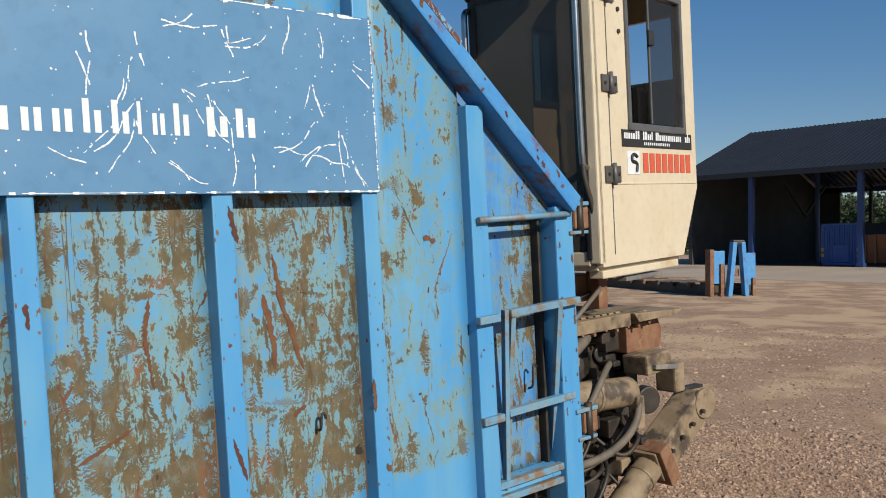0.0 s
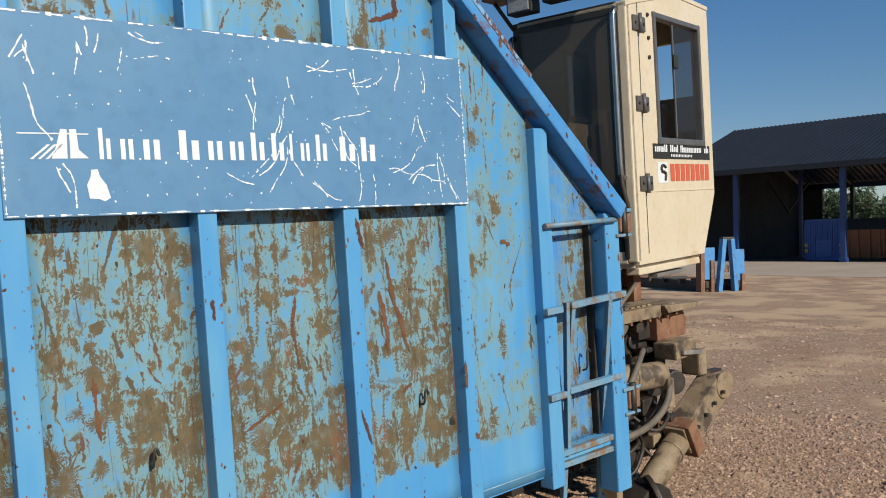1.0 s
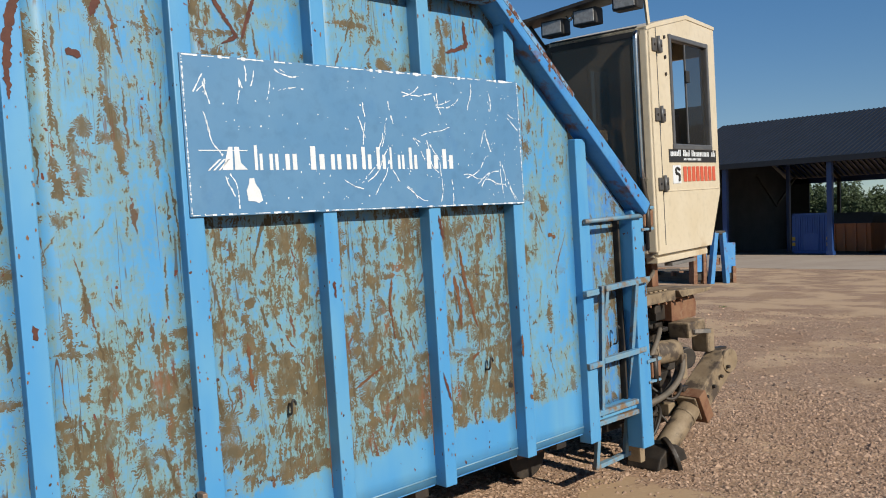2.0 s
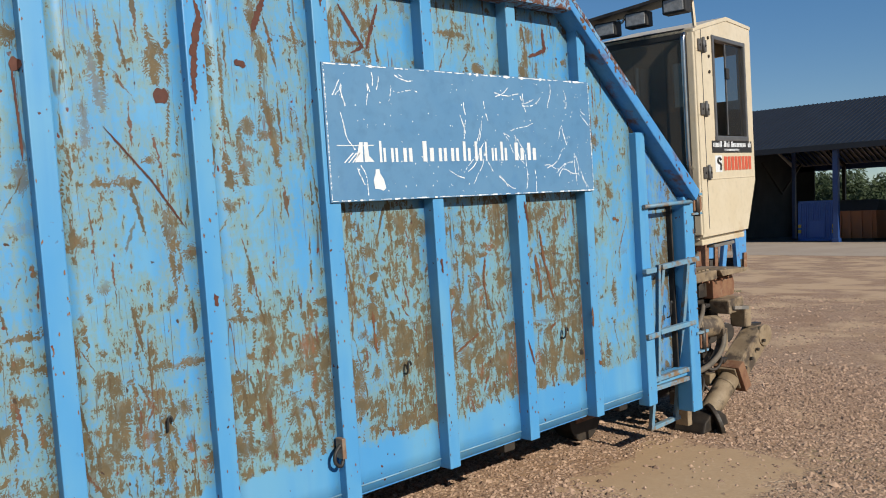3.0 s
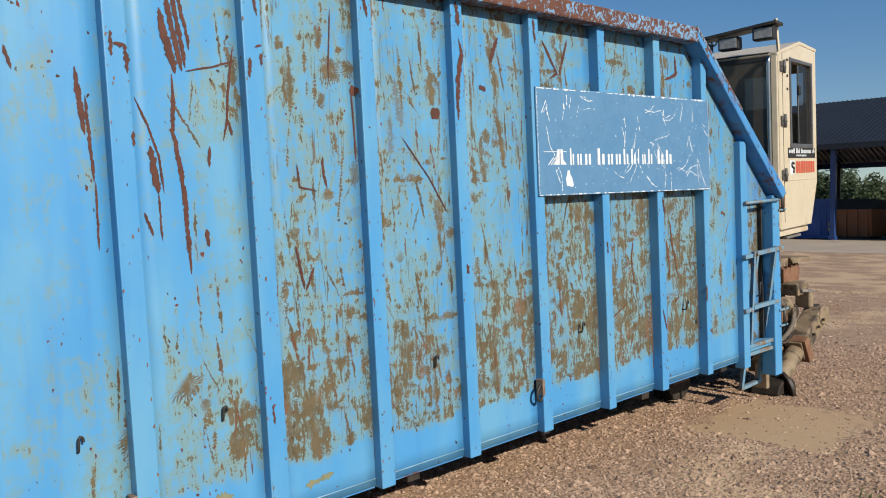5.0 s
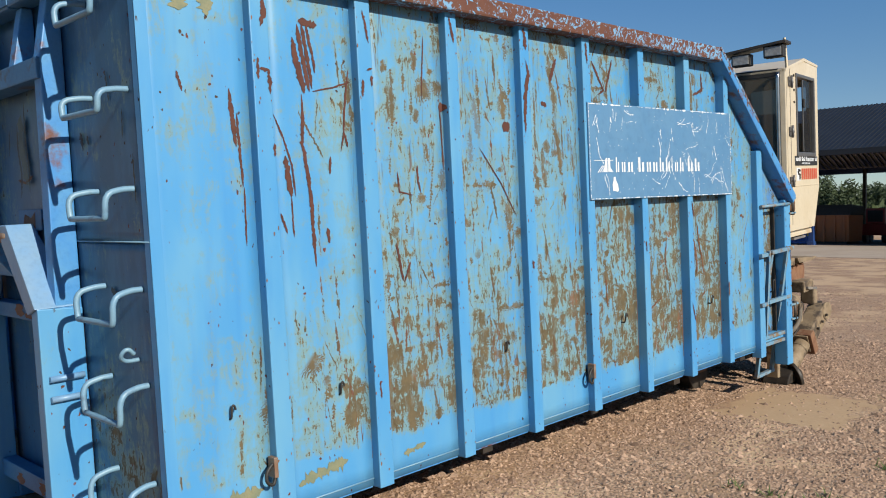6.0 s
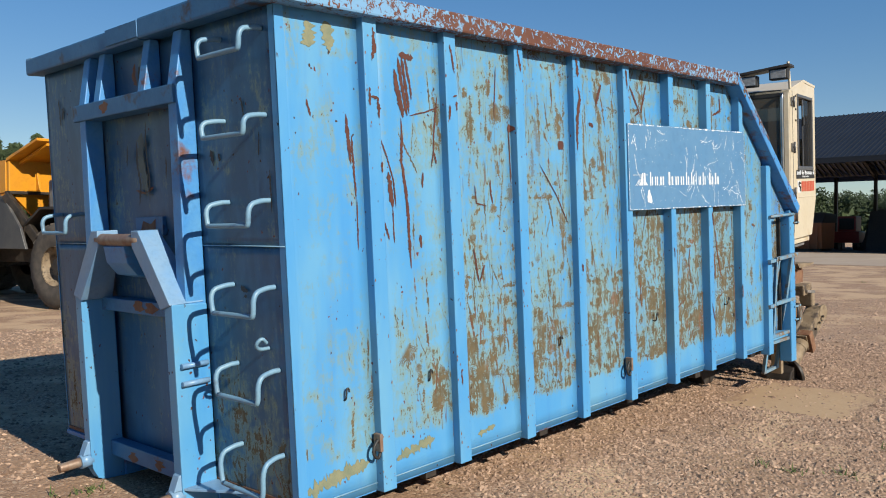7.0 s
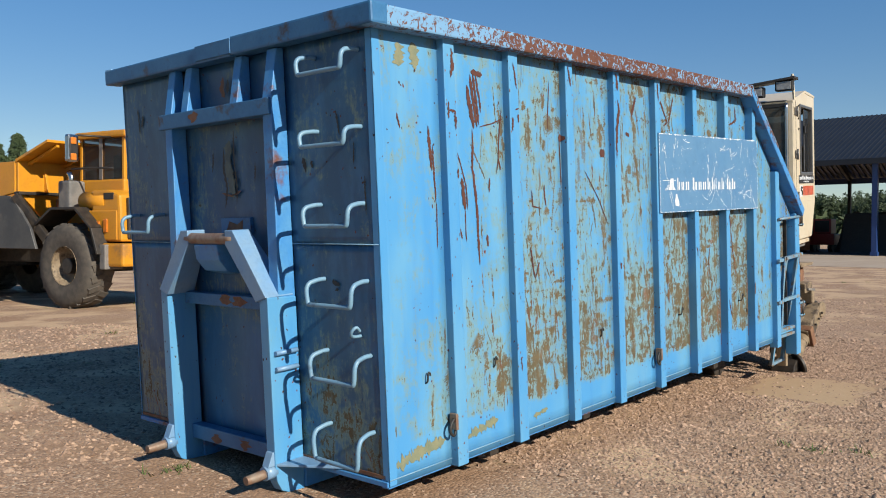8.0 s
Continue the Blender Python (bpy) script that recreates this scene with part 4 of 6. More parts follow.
# ---- red primer streaks torn into the side ----
PRIMER_RED = plain("torn_red_primer", (0.07, 0.019, 0.011), (0.105, 0.031, 0.017), 20, 0.75)
RUST_BROWN = plain("brown_rust", (0.12, 0.045, 0.018), (0.16, 0.07, 0.028), 25, 0.8)
STREAKS = (([(0.722, 2.1), (0.733, 2.02), (0.755, 1.93), (0.772, 1.857)], 0.015), ([(0.752, 2.16), (0.765, 2.05), (0.785, 1.95), (0.800, 1.866)], 0.011), ([(0.775, 2.17), (0.79, 2.06), (0.803, 1.98), (0.815, 1.88)], 0.009), ([(0.798, 2.175), (0.812, 2.09), (0.828, 2.02), (0.834, 1.95)], 0.007), ([(0.76, 2.175), (0.86, 2.165)], 0.015),
           ([(0.756, 1.853), (0.757, 1.758), (0.745, 1.64), (0.763, 1.517), (0.778, 1.395), (0.782, 1.21), (0.785, 1.08)], 0.0095), ([(0.65, 1.58), (0.656, 1.50), (0.672, 1.40)], 0.014), ([(0.601, 1.762), (0.647, 1.656), (0.682, 1.538), (0.694, 1.398)], 0.0045), ([(0.672, 1.40), (0.675, 1.22)], 0.004),
           ([(0.815, 1.867), (0.93, 1.89), (1.038, 1.922)], 0.004), ([(1.027, 1.978), (0.992, 1.79), (0.98, 1.682), (0.958, 1.598)], 0.0055), ([(0.98, 1.69), (1.0, 1.62)], 0.006), ([(0.896, 1.577), (0.89, 1.494)], 0.006), ([(0.86, 1.25), (0.87, 1.18)], 0.008), ([(0.61, 1.33), (0.64, 1.24)], 0.006),
           ([(0.39, 1.86), (0.40, 1.74), (0.41, 1.62)], 0.010), ([(0.42, 1.76), (0.425, 1.6), (0.43, 1.45)], 0.006), ([(0.435, 1.45), (0.43, 1.2)], 0.004), ([(0.16, 1.92), (0.18, 1.84)], 0.006),
           ([(1.521, 2.178), (1.505, 2.0), (1.494, 1.853)], 0.0035), ([(1.438, 1.529), (1.44, 1.45), (1.455, 1.389)], 0.006), ([(1.605, 1.825), (1.64, 1.823)], 0.02), ([(1.612, 1.83), (1.618, 1.7), (1.622, 1.5)], 0.004), ([(2.095, 1.737), (2.155, 1.735)], 0.024), ([(1.27, 1.15), (1.305, 0.96)], 0.007), ([(1.36, 1.05), (1.31, 0.95)], 0.006),
           ([(1.9, 1.62), (2.06, 1.42), (2.18, 1.24)], 0.004), ([(2.60, 2.14), (2.575, 2.1), (2.535, 2.0)], 0.013), ([(2.44, 1.88), (2.49, 1.86)], 0.014), ([(2.98, 2.16), (3.10, 1.98), (3.03, 1.95)], 0.008), ([(3.2, 2.18), (3.12, 1.97)], 0.008), ([(4.33, 2.16), (4.34, 2.04), (4.20, 2.0)], 0.01), ([(1.3, 1.5), (1.31, 1.4), (1.4, 1.38)], 0.005))
RUST_RUNS = (([(3.79, 0.98), (3.77, 0.86), (3.79, 0.7)], 0.007), ([(3.55, 0.52), (3.72, 0.60)], 0.006), ([(4.21, 1.08), (4.24, 0.9), (4.31, 0.68)], 0.009), ([(4.17, 0.95), (4.2, 0.78), (4.2, 0.7)], 0.010), ([(4.26, 0.53), (4.31, 0.56)], 0.008), ([(3.05, 0.8), (3.06, 0.6)], 0.007), ([(4.84, 1.1), (4.90, 1.08)], 0.008))
for i, (pts, w) in enumerate(STREAKS):
    part("primer_streak", ragged(pts, w, lambda u, z: side_y(u, z) - 0.0025, 0.55, seed=i), PRIMER_RED, container)
for i, (pts, w) in enumerate(RUST_RUNS):
    part("rust_run", ragged(pts, w, lambda u, z: side_y(u, z) - 0.0025, 0.9, seed=40 + i), RUST_BROWN, container)
for pts, w in (([(0.508, 1.99), (0.506, 1.90)], 0.007), ([(0.514, 1.945), (0.56, 1.938), (0.562, 1.84)], 0.008), ([(0.545, 2.28), (0.55, 2.18), (0.53, 2.12)], 0.01), ([(0.567, 1.63), (0.566, 1.575)], 0.005), ([(1.10, 1.974), (1.135, 1.985)], 0.004), ([(1.075, 1.93), (1.07, 1.85)], 0.007), ([(1.125, 1.95), (1.127, 1.90)], 0.006), ([(1.09, 2.25), (1.12, 2.1)], 0.006),
               ([(1.665, 2.28), (1.69, 2.15)], 0.008), ([(2.26, 2.1), (2.277, 2.03), (2.244, 1.9), (2.237, 1.7)], 0.012), ([(2.25, 2.28), (2.265, 2.16)], 0.012), ([(2.83, 2.25), (2.84, 2.12)], 0.008), ([(4.03, 1.24), (4.055, 1.12)], 0.008), ([(3.43, 1.0), (3.435, 0.93)], 0.007), ([(2.25, 0.98), (2.262, 0.93)], 0.011), ([(4.0, 0.52), (4.04, 0.38)], 0.005), ([(1.08, 0.5), (1.085, 0.42)], 0.006)):
    part("primer_chip", ragged(pts, w, lambda u, z: -0.0062, 0.8, seed=w * 900), PRIMER_RED, container)
WASH = plain("dried_mud_wash", (0.17, 0.20, 0.13), (0.24, 0.24, 0.14), 18, 0.7)
for pts, w in (([(0.18, 2.28), (0.19, 2.16)], 0.03), ([(0.29, 2.29), (0.31, 2.15)], 0.026), ([(0.04, 0.09), (0.2, 0.12), (0.44, 0.15)], 0.03), ([(0.62, 0.11), (0.74, 0.14), (0.9, 0.16)], 0.025), ([(1.25, 0.10), (1.4, 0.12)], 0.014)):
    part("mud_wash", ragged(pts, w, lambda u, z: side_y(u, z) - 0.002, 0.9), WASH, container)
part("torn_hole", ragged([(4.500, 0.372), (4.515, 0.36), (4.533, 0.352)], 0.015, lambda u, z: side_y(u, z) - 0.002, 0.9, pitch=0.005), GRIME, container)
for pts, w in (([(4.585, 0.31), (4.6, 0.28)], 0.012), ([(4.545, 0.62), (4.547, 0.5)], 0.006)):
    part("rust_run", ragged(pts, w, lambda u, z: -0.0062, 0.9), RUST_BROWN, container)
for k in range(16):
    u = rnd.uniform(0.03, 0.95)
    x, z = 4.45 + 1.15 * u + rnd.uniform(-0.03, 0.03), 2.27 - 1.055 * u + rnd.uniform(-0.03, 0.03)
    ln = rnd.uniform(0.008, 0.035)
    part("primer_chip", ragged([(x, z), (x + ln * 0.4, z - ln)], rnd.uniform(0.004, 0.011), lambda u, z: -0.0595, 0.9, pitch=0.005, seed=k), RUST_BROWN if k % 3 else PRIMER_RED, container)
for k in range(12):
    z = rnd.uniform(0.0, 1.1)
    part("primer_chip", ragged([(5.548 + 0.075 * (k % 2), z), (5.549 + 0.075 * (k % 2), z - rnd.uniform(0.015, 0.05))], rnd.uniform(0.003, 0.007), lambda u, z: -0.0055, 0.9, pitch=0.005, seed=50 + k), RUST_BROWN, container)
# dark nicks along the edges of each rib
for x0, x1 in RIB_EDGES:
    bm = bmesh.new()
    for _ in range(46):
        z = rnd.uniform(0.05, 2.25)
        if 2.75 < x0 < 4.7 and 1.24 < z < 1.92:
            continue
        x = rnd.choice((x0 + rnd.uniform(0.002, 0.012), x1 - 0.013 - rnd.uniform(0.002, 0.012), rnd.uniform(x0 + 0.01, x1 - 0.02)))
        r = rnd.uniform(0.0015, 0.006)
        decal([(x + r * rnd.uniform(0.4, 0.9) * math.cos(k * 1.05), z + r * rnd.uniform(0.6, 2.2) * math.sin(k * 1.05)) for k in range(6)], -0.0056, bm)
    tagged(part("edge_nicks", bm, RUSTED, container), kind="stuff")


# ---- crane carrier behind the container ----
CAB = BOX @ pose(6.1, 0.21, 0.0, 0, 0, 9.0)
crane = thing("crane_cab", CAB, "cream steel operator's cab of a timber crane with smoked glass", "crane cab")


def plate_with_hole(outline, hole, axis, lo, hi):
    """A thick plate with one opening through it; both given as rings of the other two coordinates, the hole a rectangle u0, u1, z0, z1."""
    one = bmesh.new()
    rest = [k for k in range(3) if k != axis]

    def at(p, d):
        v = [0, 0, 0]
        v[axis], v[rest[0]], v[rest[1]] = d, p[0], p[1]
        return v

    u0, u1, z0, z1 = hole
    inner = [(u0, z0), (u1, z0), (u1, z1), (u0, z1)]
    for d in (lo, hi):
        a = [one.verts.new(at(p, d)) for p in outline]
        b = [one.verts.new(at(p, d)) for p in inner]
        es = [one.edges.new((r[i], r[(i + 1) % len(r)])) for r in (a, b) for i in range(len(r))]
        bmesh.ops.triangle_fill(one, edges=es, use_beauty=True)
    one.verts.ensure_lookup_table()
    n, m = len(outline), 4
    v = one.verts
    for base, count in ((0, n), (n, m)):
        for i in range(count):
            j = (i + 1) % count
            one.faces.new((v[base + i], v[base + j], v[base + j + n + m], v[base + i + n + m]))
    bmesh.ops.recalc_face_normals(one, faces=one.faces[:])
    return one


side = [(0.0, 0.885), (0.9, 0.885), (1.11, 1.26), (1.12, 2.40), (1.12, 2.455), (0.62, 2.475), (0.1, 2.36), (0.0, 2.33)]
WIN = (0.325, 0.96, 1.585, 2.30)
FAR_WIN = (0.50, 0.78, 1.80, 2.22)
for v0, win in ((0.0, WIN), (0.7, FAR_WIN)):
    wall = part("side_wall", plate_with_hole(side, win, 1, v0, v0 + 0.035), CREAM, crane)
    for (a, b, c, d) in ((win[0] - 0.015, win[0] + 0.016, win[2], win[3]), (win[1] - 0.016, win[1] + 0.015, win[2], win[3])):
        part("window_frame", slab(a, b, v0 - 0.012, v0 + 0.045, c - 0.025, d + 0.02, 0.008), GREY_TRIM, wall)
    part("window_frame", slab(win[0] - 0.02, win[1] + 0.02, v0 - 0.011, v0 + 0.044, win[2] - 0.026, win[2] + 0.014, 0.008), GREY_TRIM, wall)
    part("window_frame", slab(win[0] - 0.02, win[1] + 0.02, v0 - 0.011, v0 + 0.044, win[3] - 0.014, win[3] + 0.018, 0.008), GREY_TRIM, wall)
    part("window_pane", slab(win[0] + 0.44 * (win[1] - win[0]), win[1] - 0.03, v0 + 0.012, v0 + 0.016, win[2] + 0.02, win[3] - 0.02, 0), CLEAR, wall)
    part("pane_edge", slab(win[0] + 0.425 * (win[1] - win[0]), win[0] + 0.45 * (win[1] - win[0]), v0 + 0.008, v0 + 0.02, win[2] + 0.02, win[3] - 0.02, 0.003), GREY_TRIM, wall)
    part("sliding_catch", slab(win[0] + 0.25, win[0] + 0.31, v0 - 0.006, v0 + 0.01, 2.02, 2.1, 0.004), BLACK, wall)
bm = plate_with_hole([(0.035, 1.27), (0.7, 1.27), (0.7, 2.45), (0.035, 2.45)], (0.1, 0.64, 1.9, 2.26), 0, 1.085, 1.12)
part("rear_wall", bm, CREAM, crane)
part("rear_wall", beam((0.91, 0.37, 0.9), (1.105, 0.37, 1.27), 0.66, 0.03, 0.003), CREAM, crane)
part("floor_pan", slab(0.0, 0.9, 0.03, 0.7, 0.865, 0.895, 0.006), CREAM, crane)
part("roof", prism([(-0.02, 2.33), (0.1, 2.365), (0.62, 2.48), (1.125, 2.46), (1.125, 2.435), (0.62, 2.45), (0.1, 2.335), (-0.02, 2.305)], 1, -0.006, 0.742, 0.004), CREAM, crane)
# doorway seam, hinges and the vents by the window
part("door_seam", slab(0.118, 0.124, -0.003, 0.004, 0.94, 2.34, 0.001), GREY_TRIM, crane)
part("body_crease", slab(0.13, 1.1, -0.004, 0.002, 1.285, 1.293, 0.0015), CREAM, crane)
for z in (2.225, 1.78, 1.335):
    hinge = part("hinge", slab(0.05, 0.2, -0.012, 0.0, z - 0.042, z + 0.042, 0.006), RAW_DARK, crane)
    part("hinge_pin", tube([(0.122, -0.018, z - 0.055), (0.122, -0.018, z + 0.055)], 0.011, 10, 0), GREY_TRIM, hinge)
    for u in (0.075, 0.175):
        part("screw", disc((u, -0.014, z), (0, 1, 0), 0.009, 0.008, 10, 0.002), OILY, hinge)
for z in (2.16, 2.05, 2.29):
    part("screw", disc((0.245, -0.004, z), (0, 1, 0), 0.012, 0.012, 10, 0.003), OILY, crane)
# stickers: writing as bars
sticker = part("black_sticker", slab(0.235, 1.055, -0.0025, 0.001, 1.475, 1.562, 0), BLACK, crane, "black strip with pale writing bars")
bm = bmesh.new()
rnd = random.Random(9)
for w0, w1 in ((0.255, 0.43), (0.46, 0.575), (0.605, 0.93), (0.965, 1.04)):
    x = w0
    while x < w1 - 0.01:
        w = min(rnd.uniform(0.018, 0.03), w1 - x)
        h = rnd.choice((0.03, 0.03, 0.045))
        decal([(x, 1.516), (x + w * 0.72, 1.516), (x + w * 0.78, 1.516 + h), (x + w * 0.06, 1.516 + h)], -0.004, bm)
        x += w
for k in range(14):
    x = 0.47 + 0.022 * k
    decal([(x, 1.488), (x + 0.013, 1.488), (x + 0.013, 1.503), (x, 1.503)], -0.004, bm)
tagged(part("writing_bars", bm, WHITE, sticker), kind="stuff")
bm = bmesh.new()
for k in range(8):
    x = 0.455 + 0.0735 * k
    part("red_bar", decal([(x, 1.345), (x + 0.058, 1.345), (x + 0.058, 1.447), (x, 1.447)], -0.0025), RED_VINYL, crane, "red bar in place of a letter")
badge = part("badge", slab(0.285, 0.415, -0.002, 0.001, 1.335, 1.455, 0), WHITE, crane, "white square badge with a black curl")
part("badge_curl", tube([(0.375, -0.004, 1.35), (0.385, -0.004, 1.39), (0.36, -0.004, 1.40), (0.33, -0.004, 1.40), (0.325, -0.004, 1.43), (0.36, -0.004, 1.44), (0.385, -0.004, 1.425)], 0.009, 6, 2), BLACK, badge)

# smoked front screen, its frame, grab rails and rubber edge
part("front_frame", slab(-0.02, 0.03, 0.0, 0.06, 0.9, 2.335, 0.008), CREAM, crane)
part("rubber_edge", slab(-0.026, 0.0, 0.045, 0.075, 0.92, 2.31, 0.008), BLACK, crane)
part("front_screen", slab(-0.014, -0.006, 0.07, 0.7, 0.95, 2.29, 0), TINTED, crane, "dusty smoked front screen")
part("front_frame", slab(-0.02, 0.03, 0.695, 0.74, 0.9, 2.335, 0.008), OILY, crane)
part("front_frame", slab(-0.02, 0.03, 0.06, 0.7, 2.27, 2.34, 0.008), BLACK, crane)
part("front_frame", slab(-0.02, 0.03, 0.06, 0.7, 0.89, 0.96, 0.008), CREAM, crane)
for v, ztop, zlow in ((0.055, 2.3, 1.4), (0.73, 2.25, 1.75)):
    part("grab_rail", tube([(0.0, v, ztop), (-0.06, v, ztop - 0.01), (-0.065, v, ztop - 0.08), (-0.065, v, zlow), (-0.05, v, zlow - 0.03), (0.0, v, zlow - 0.03)], 0.017, 10, 2), CHROME, crane, "chrome grab rail")
part("grab_rail", tube([(-0.06, 0.055, 1.38), (-0.055, 0.05, 1.3), (-0.01, 0.04, 1.18), (0.0, 0.04, 1.1)], 0.015, 10, 2), OILY, crane)
# visor with three work lamps
part("visor", beam((-0.14, 0.8, 2.46), (-0.12, -0.06, 2.545), 0.2, 0.025, 0.004), OILY, crane)
part("visor_post", beam((-0.02, 0.0, 2.60), (0.0, -0.01, 2.34), 0.02, 0.02, 0.003), CREAM, crane)
part("visor_post", tube([(-0.13, 0.78, 2.45), (-0.02, 0.73, 2.3)], 0.012, 8, 0), OILY, crane)
for v, z in ((0.05, 2.47), (0.33, 2.425), (0.57, 2.395)):
    lamp = part("work_lamp", slab(-0.2, -0.1, v - 0.085, v + 0.085, z - 0.052, z + 0.052, 0.012), BLACK, crane)
    part("lamp_glass", slab(-0.207, -0.198, v - 0.07, v + 0.07, z - 0.04, z + 0.04, 0.004), LAMPGLASS, lamp)
part("lamp_chain", tube([(-0.15, 0.43, 2.47), (-0.15, 0.46, 2.42), (-0.15, 0.49, 2.46)], 0.008, 6, 2), CHROME, crane)
# seat and levers within
part("seat", slab(0.45, 0.9, 0.2, 0.6, 1.25, 1.38, 0.03), BLACK, crane)
part("seat_back", slab(0.82, 0.93, 0.2, 0.6, 1.38, 1.85, 0.03), BLACK, crane)
part("lever_box", slab(0.3, 0.5, 0.1, 0.24, 1.0, 1.5, 0.02), GREY_STEEL, crane)
part("lever", tube([(0.4, 0.17, 1.5), (0.36, 0.18, 1.68)], 0.012, 8, 0), BLACK, crane)
part("floor_rail", slab(0.03, 0.87, 0.02, 0.1, 0.825, 0.865, 0.006), CREAM, crane, "pale sill below the cab")
part("sill_tube", slab(0.28, 0.68, 0.03, 0.09, 0.79, 0.812, 0.004), GREY_STEEL, crane)

carrier = thing("crane_carrier", BOX, "dusty crane carrier with diesel engine, hoses and one outrigger", "machine")
part("column", slab(6.35, 6.75, 1.35, 1.75, -0.3, 0.87, 0.02), OILY, carrier)
part("cab_arm", slab(6.2, 6.7, 0.75, 1.75, 0.72, 0.8, 0.01), OILY, carrier)
part("chassis_rail", slab(5.85, 7.2, 0.95, 1.1, -0.15, 0.1, 0.01), OILY, carrier)
part("chassis_rail", slab(5.85, 7.2, 1.75, 1.9, -0.15, 0.1, 0.01), OILY, carrier)
for x in (6.2, 6.9):
    for y in (1.3, 1.83):
        part("support_foot", slab(x - 0.1, x + 0.1, y - 0.08, y + 0.08, -0.149 - 0.0565 * x, -0.14, 0.008), RUSTED, carrier)
part("rusty_shield", prism([(5.9, 0.69), (6.3, 0.7), (6.32, 0.83), (5.9, 0.83)], 1, 0.44, 0.455, 0.003), RUSTED, carrier)
part("rusty_shield", prism([(6.24, 0.66), (6.31, 0.66), (6.31, 0.86), (6.24, 0.86)], 1, 0.36, 0.44, 0.004), RUSTED, carrier)
# tread plate over the engine
tread = part("tread_plate", slab(5.88, 6.58, 0.32, 0.85, 0.605, 0.62, 0.003), DUSTY, carrier)
part("tread_lip", slab(5.88, 6.42, 0.305, 0.322, 0.555, 0.622, 0.003), DUSTY, tread)
for k in range(9):
    part("tread_stud", slab(5.93 + 0.055 * k, 5.965 + 0.055 * k, 0.36, 0.41, 0.62, 0.63, 0.003), DUSTY, tread)
part("engine_hood", prism([(6.42, 0.62), (6.86, 0.60), (6.78, 0.575), (6.46, 0.57)], 1, 0.28, 0.8, 0.004), DUSTY, carrier)
part("engine_hood", prism([(6.45, 0.57), (6.72, 0.575), (6.76, 0.5), (6.75, 0.40), (6.45, 0.40)], 1, 0.36, 0.8, 0.006), RUSTED, carrier)
part("filter_box", prism([(6.45, 0.395), (6.66, 0.405), (6.68, 0.345), (6.63, 0.30), (6.46, 0.29)], 1, 0.24, 0.40, 0.012), DUSTY, carrier, "dusty cream filter box")
part("box_clasp", beam((6.5, 0.228, 0.335), (6.7, 0.228, 0.31), 0.02, 0.025, 0.003), GREY_STEEL, carrier)
part("filter_box", slab(6.74, 6.83, 0.27, 0.4, 0.15, 0.31, 0.012), DUSTY, carrier)
part("engine_block", slab(5.95, 6.75, 0.62, 1.2, -0.15, 0.5, 0.03), OILY, carrier)
for k in range(5):
    part("cylinder_head", slab(5.95 + 0.1 * k, 6.03 + 0.1 * k, 0.5, 0.64, 0.26, 0.45 - 0.02 * (k % 2), 0.012), OILY, carrier)
for x, y, z, r in ((6.28, 0.5, 0.12, 0.07), (6.5, 0.45, 0.14, 0.085), (6.64, 0.4, 0.12, 0.075), (6.2, 0.52, 0.36, 0.05), (6.38, 0.5, 0.4, 0.045), (6.1, 0.5, 0.0, 0.08)):
    part("pulley", disc((x, y, z), (0.3, 1, 0), r, 0.07, 20, 0.008), OILY, carrier)
rnd = random.Random(21)
part("engine_shroud", slab(5.8, 6.62, 0.5, 0.6, -0.25, 0.56, 0.01), OILY, carrier)
for k in range(48):
    x, y, z = rnd.uniform(5.85, 6.66), rnd.uniform(0.36, 0.5), rnd.uniform(-0.28, 0.54)
    a = rnd.uniform(0.02, 0.06)
    part("engine_fitting", slab(x - a, x + a, y - 0.04, y + 0.04, z - a * rnd.uniform(0.4, 1.2), z + a * rnd.uniform(0.4, 1.2), 0.008), OILY if k % 6 else DUSTY, carrier)
tank = part("oil_tank", tube([(5.85, 0.33, 0.26), (6.36, 0.33, 0.215), (6.4, 0.33, 0.212)], 0.078, 20, 0), DUSTY, carrier, "dusty tan cylinder")
part("tank_valve", slab(6.36, 6.42, 0.24, 0.3, 0.03, 0.2, 0.008), DUSTY, tank)
part("tank_band", tube([(6.1, 0.33, 0.238), (6.13, 0.33, 0.235)], 0.083, 20, 0), DUSTY, tank)
for pts, r in (([(5.85, 0.3, 0.42), (5.98, 0.3, 0.5), (6.1, 0.34, 0.53), (6.2, 0.42, 0.54)], 0.03), ([(5.8, 0.24, 0.15), (5.95, 0.23, 0.2), (6.08, 0.24, 0.33), (6.2, 0.3, 0.37), (6.3, 0.36, 0.37)], 0.017),
               ([(5.85, 0.25, -0.05), (6.05, 0.22, -0.04), (6.25, 0.22, 0.02), (6.38, 0.24, 0.12), (6.42, 0.3, 0.25)], 0.02), ([(5.85, 0.28, -0.1), (6.1, 0.26, -0.06), (6.35, 0.28, 0.05), (6.5, 0.35, 0.2)], 0.016),
               ([(5.95, 0.3, 0.62), (6.1, 0.28, 0.74), (6.25, 0.34, 0.78), (6.3, 0.5, 0.7)], 0.012), ([(6.0, 0.45, 0.66), (6.2, 0.4, 0.75), (6.4, 0.45, 0.73), (6.45, 0.6, 0.66)], 0.01)):
    part("hose", tube(pts, r, 10, 3), HOSE if r > 0.011 else OILY, carrier)
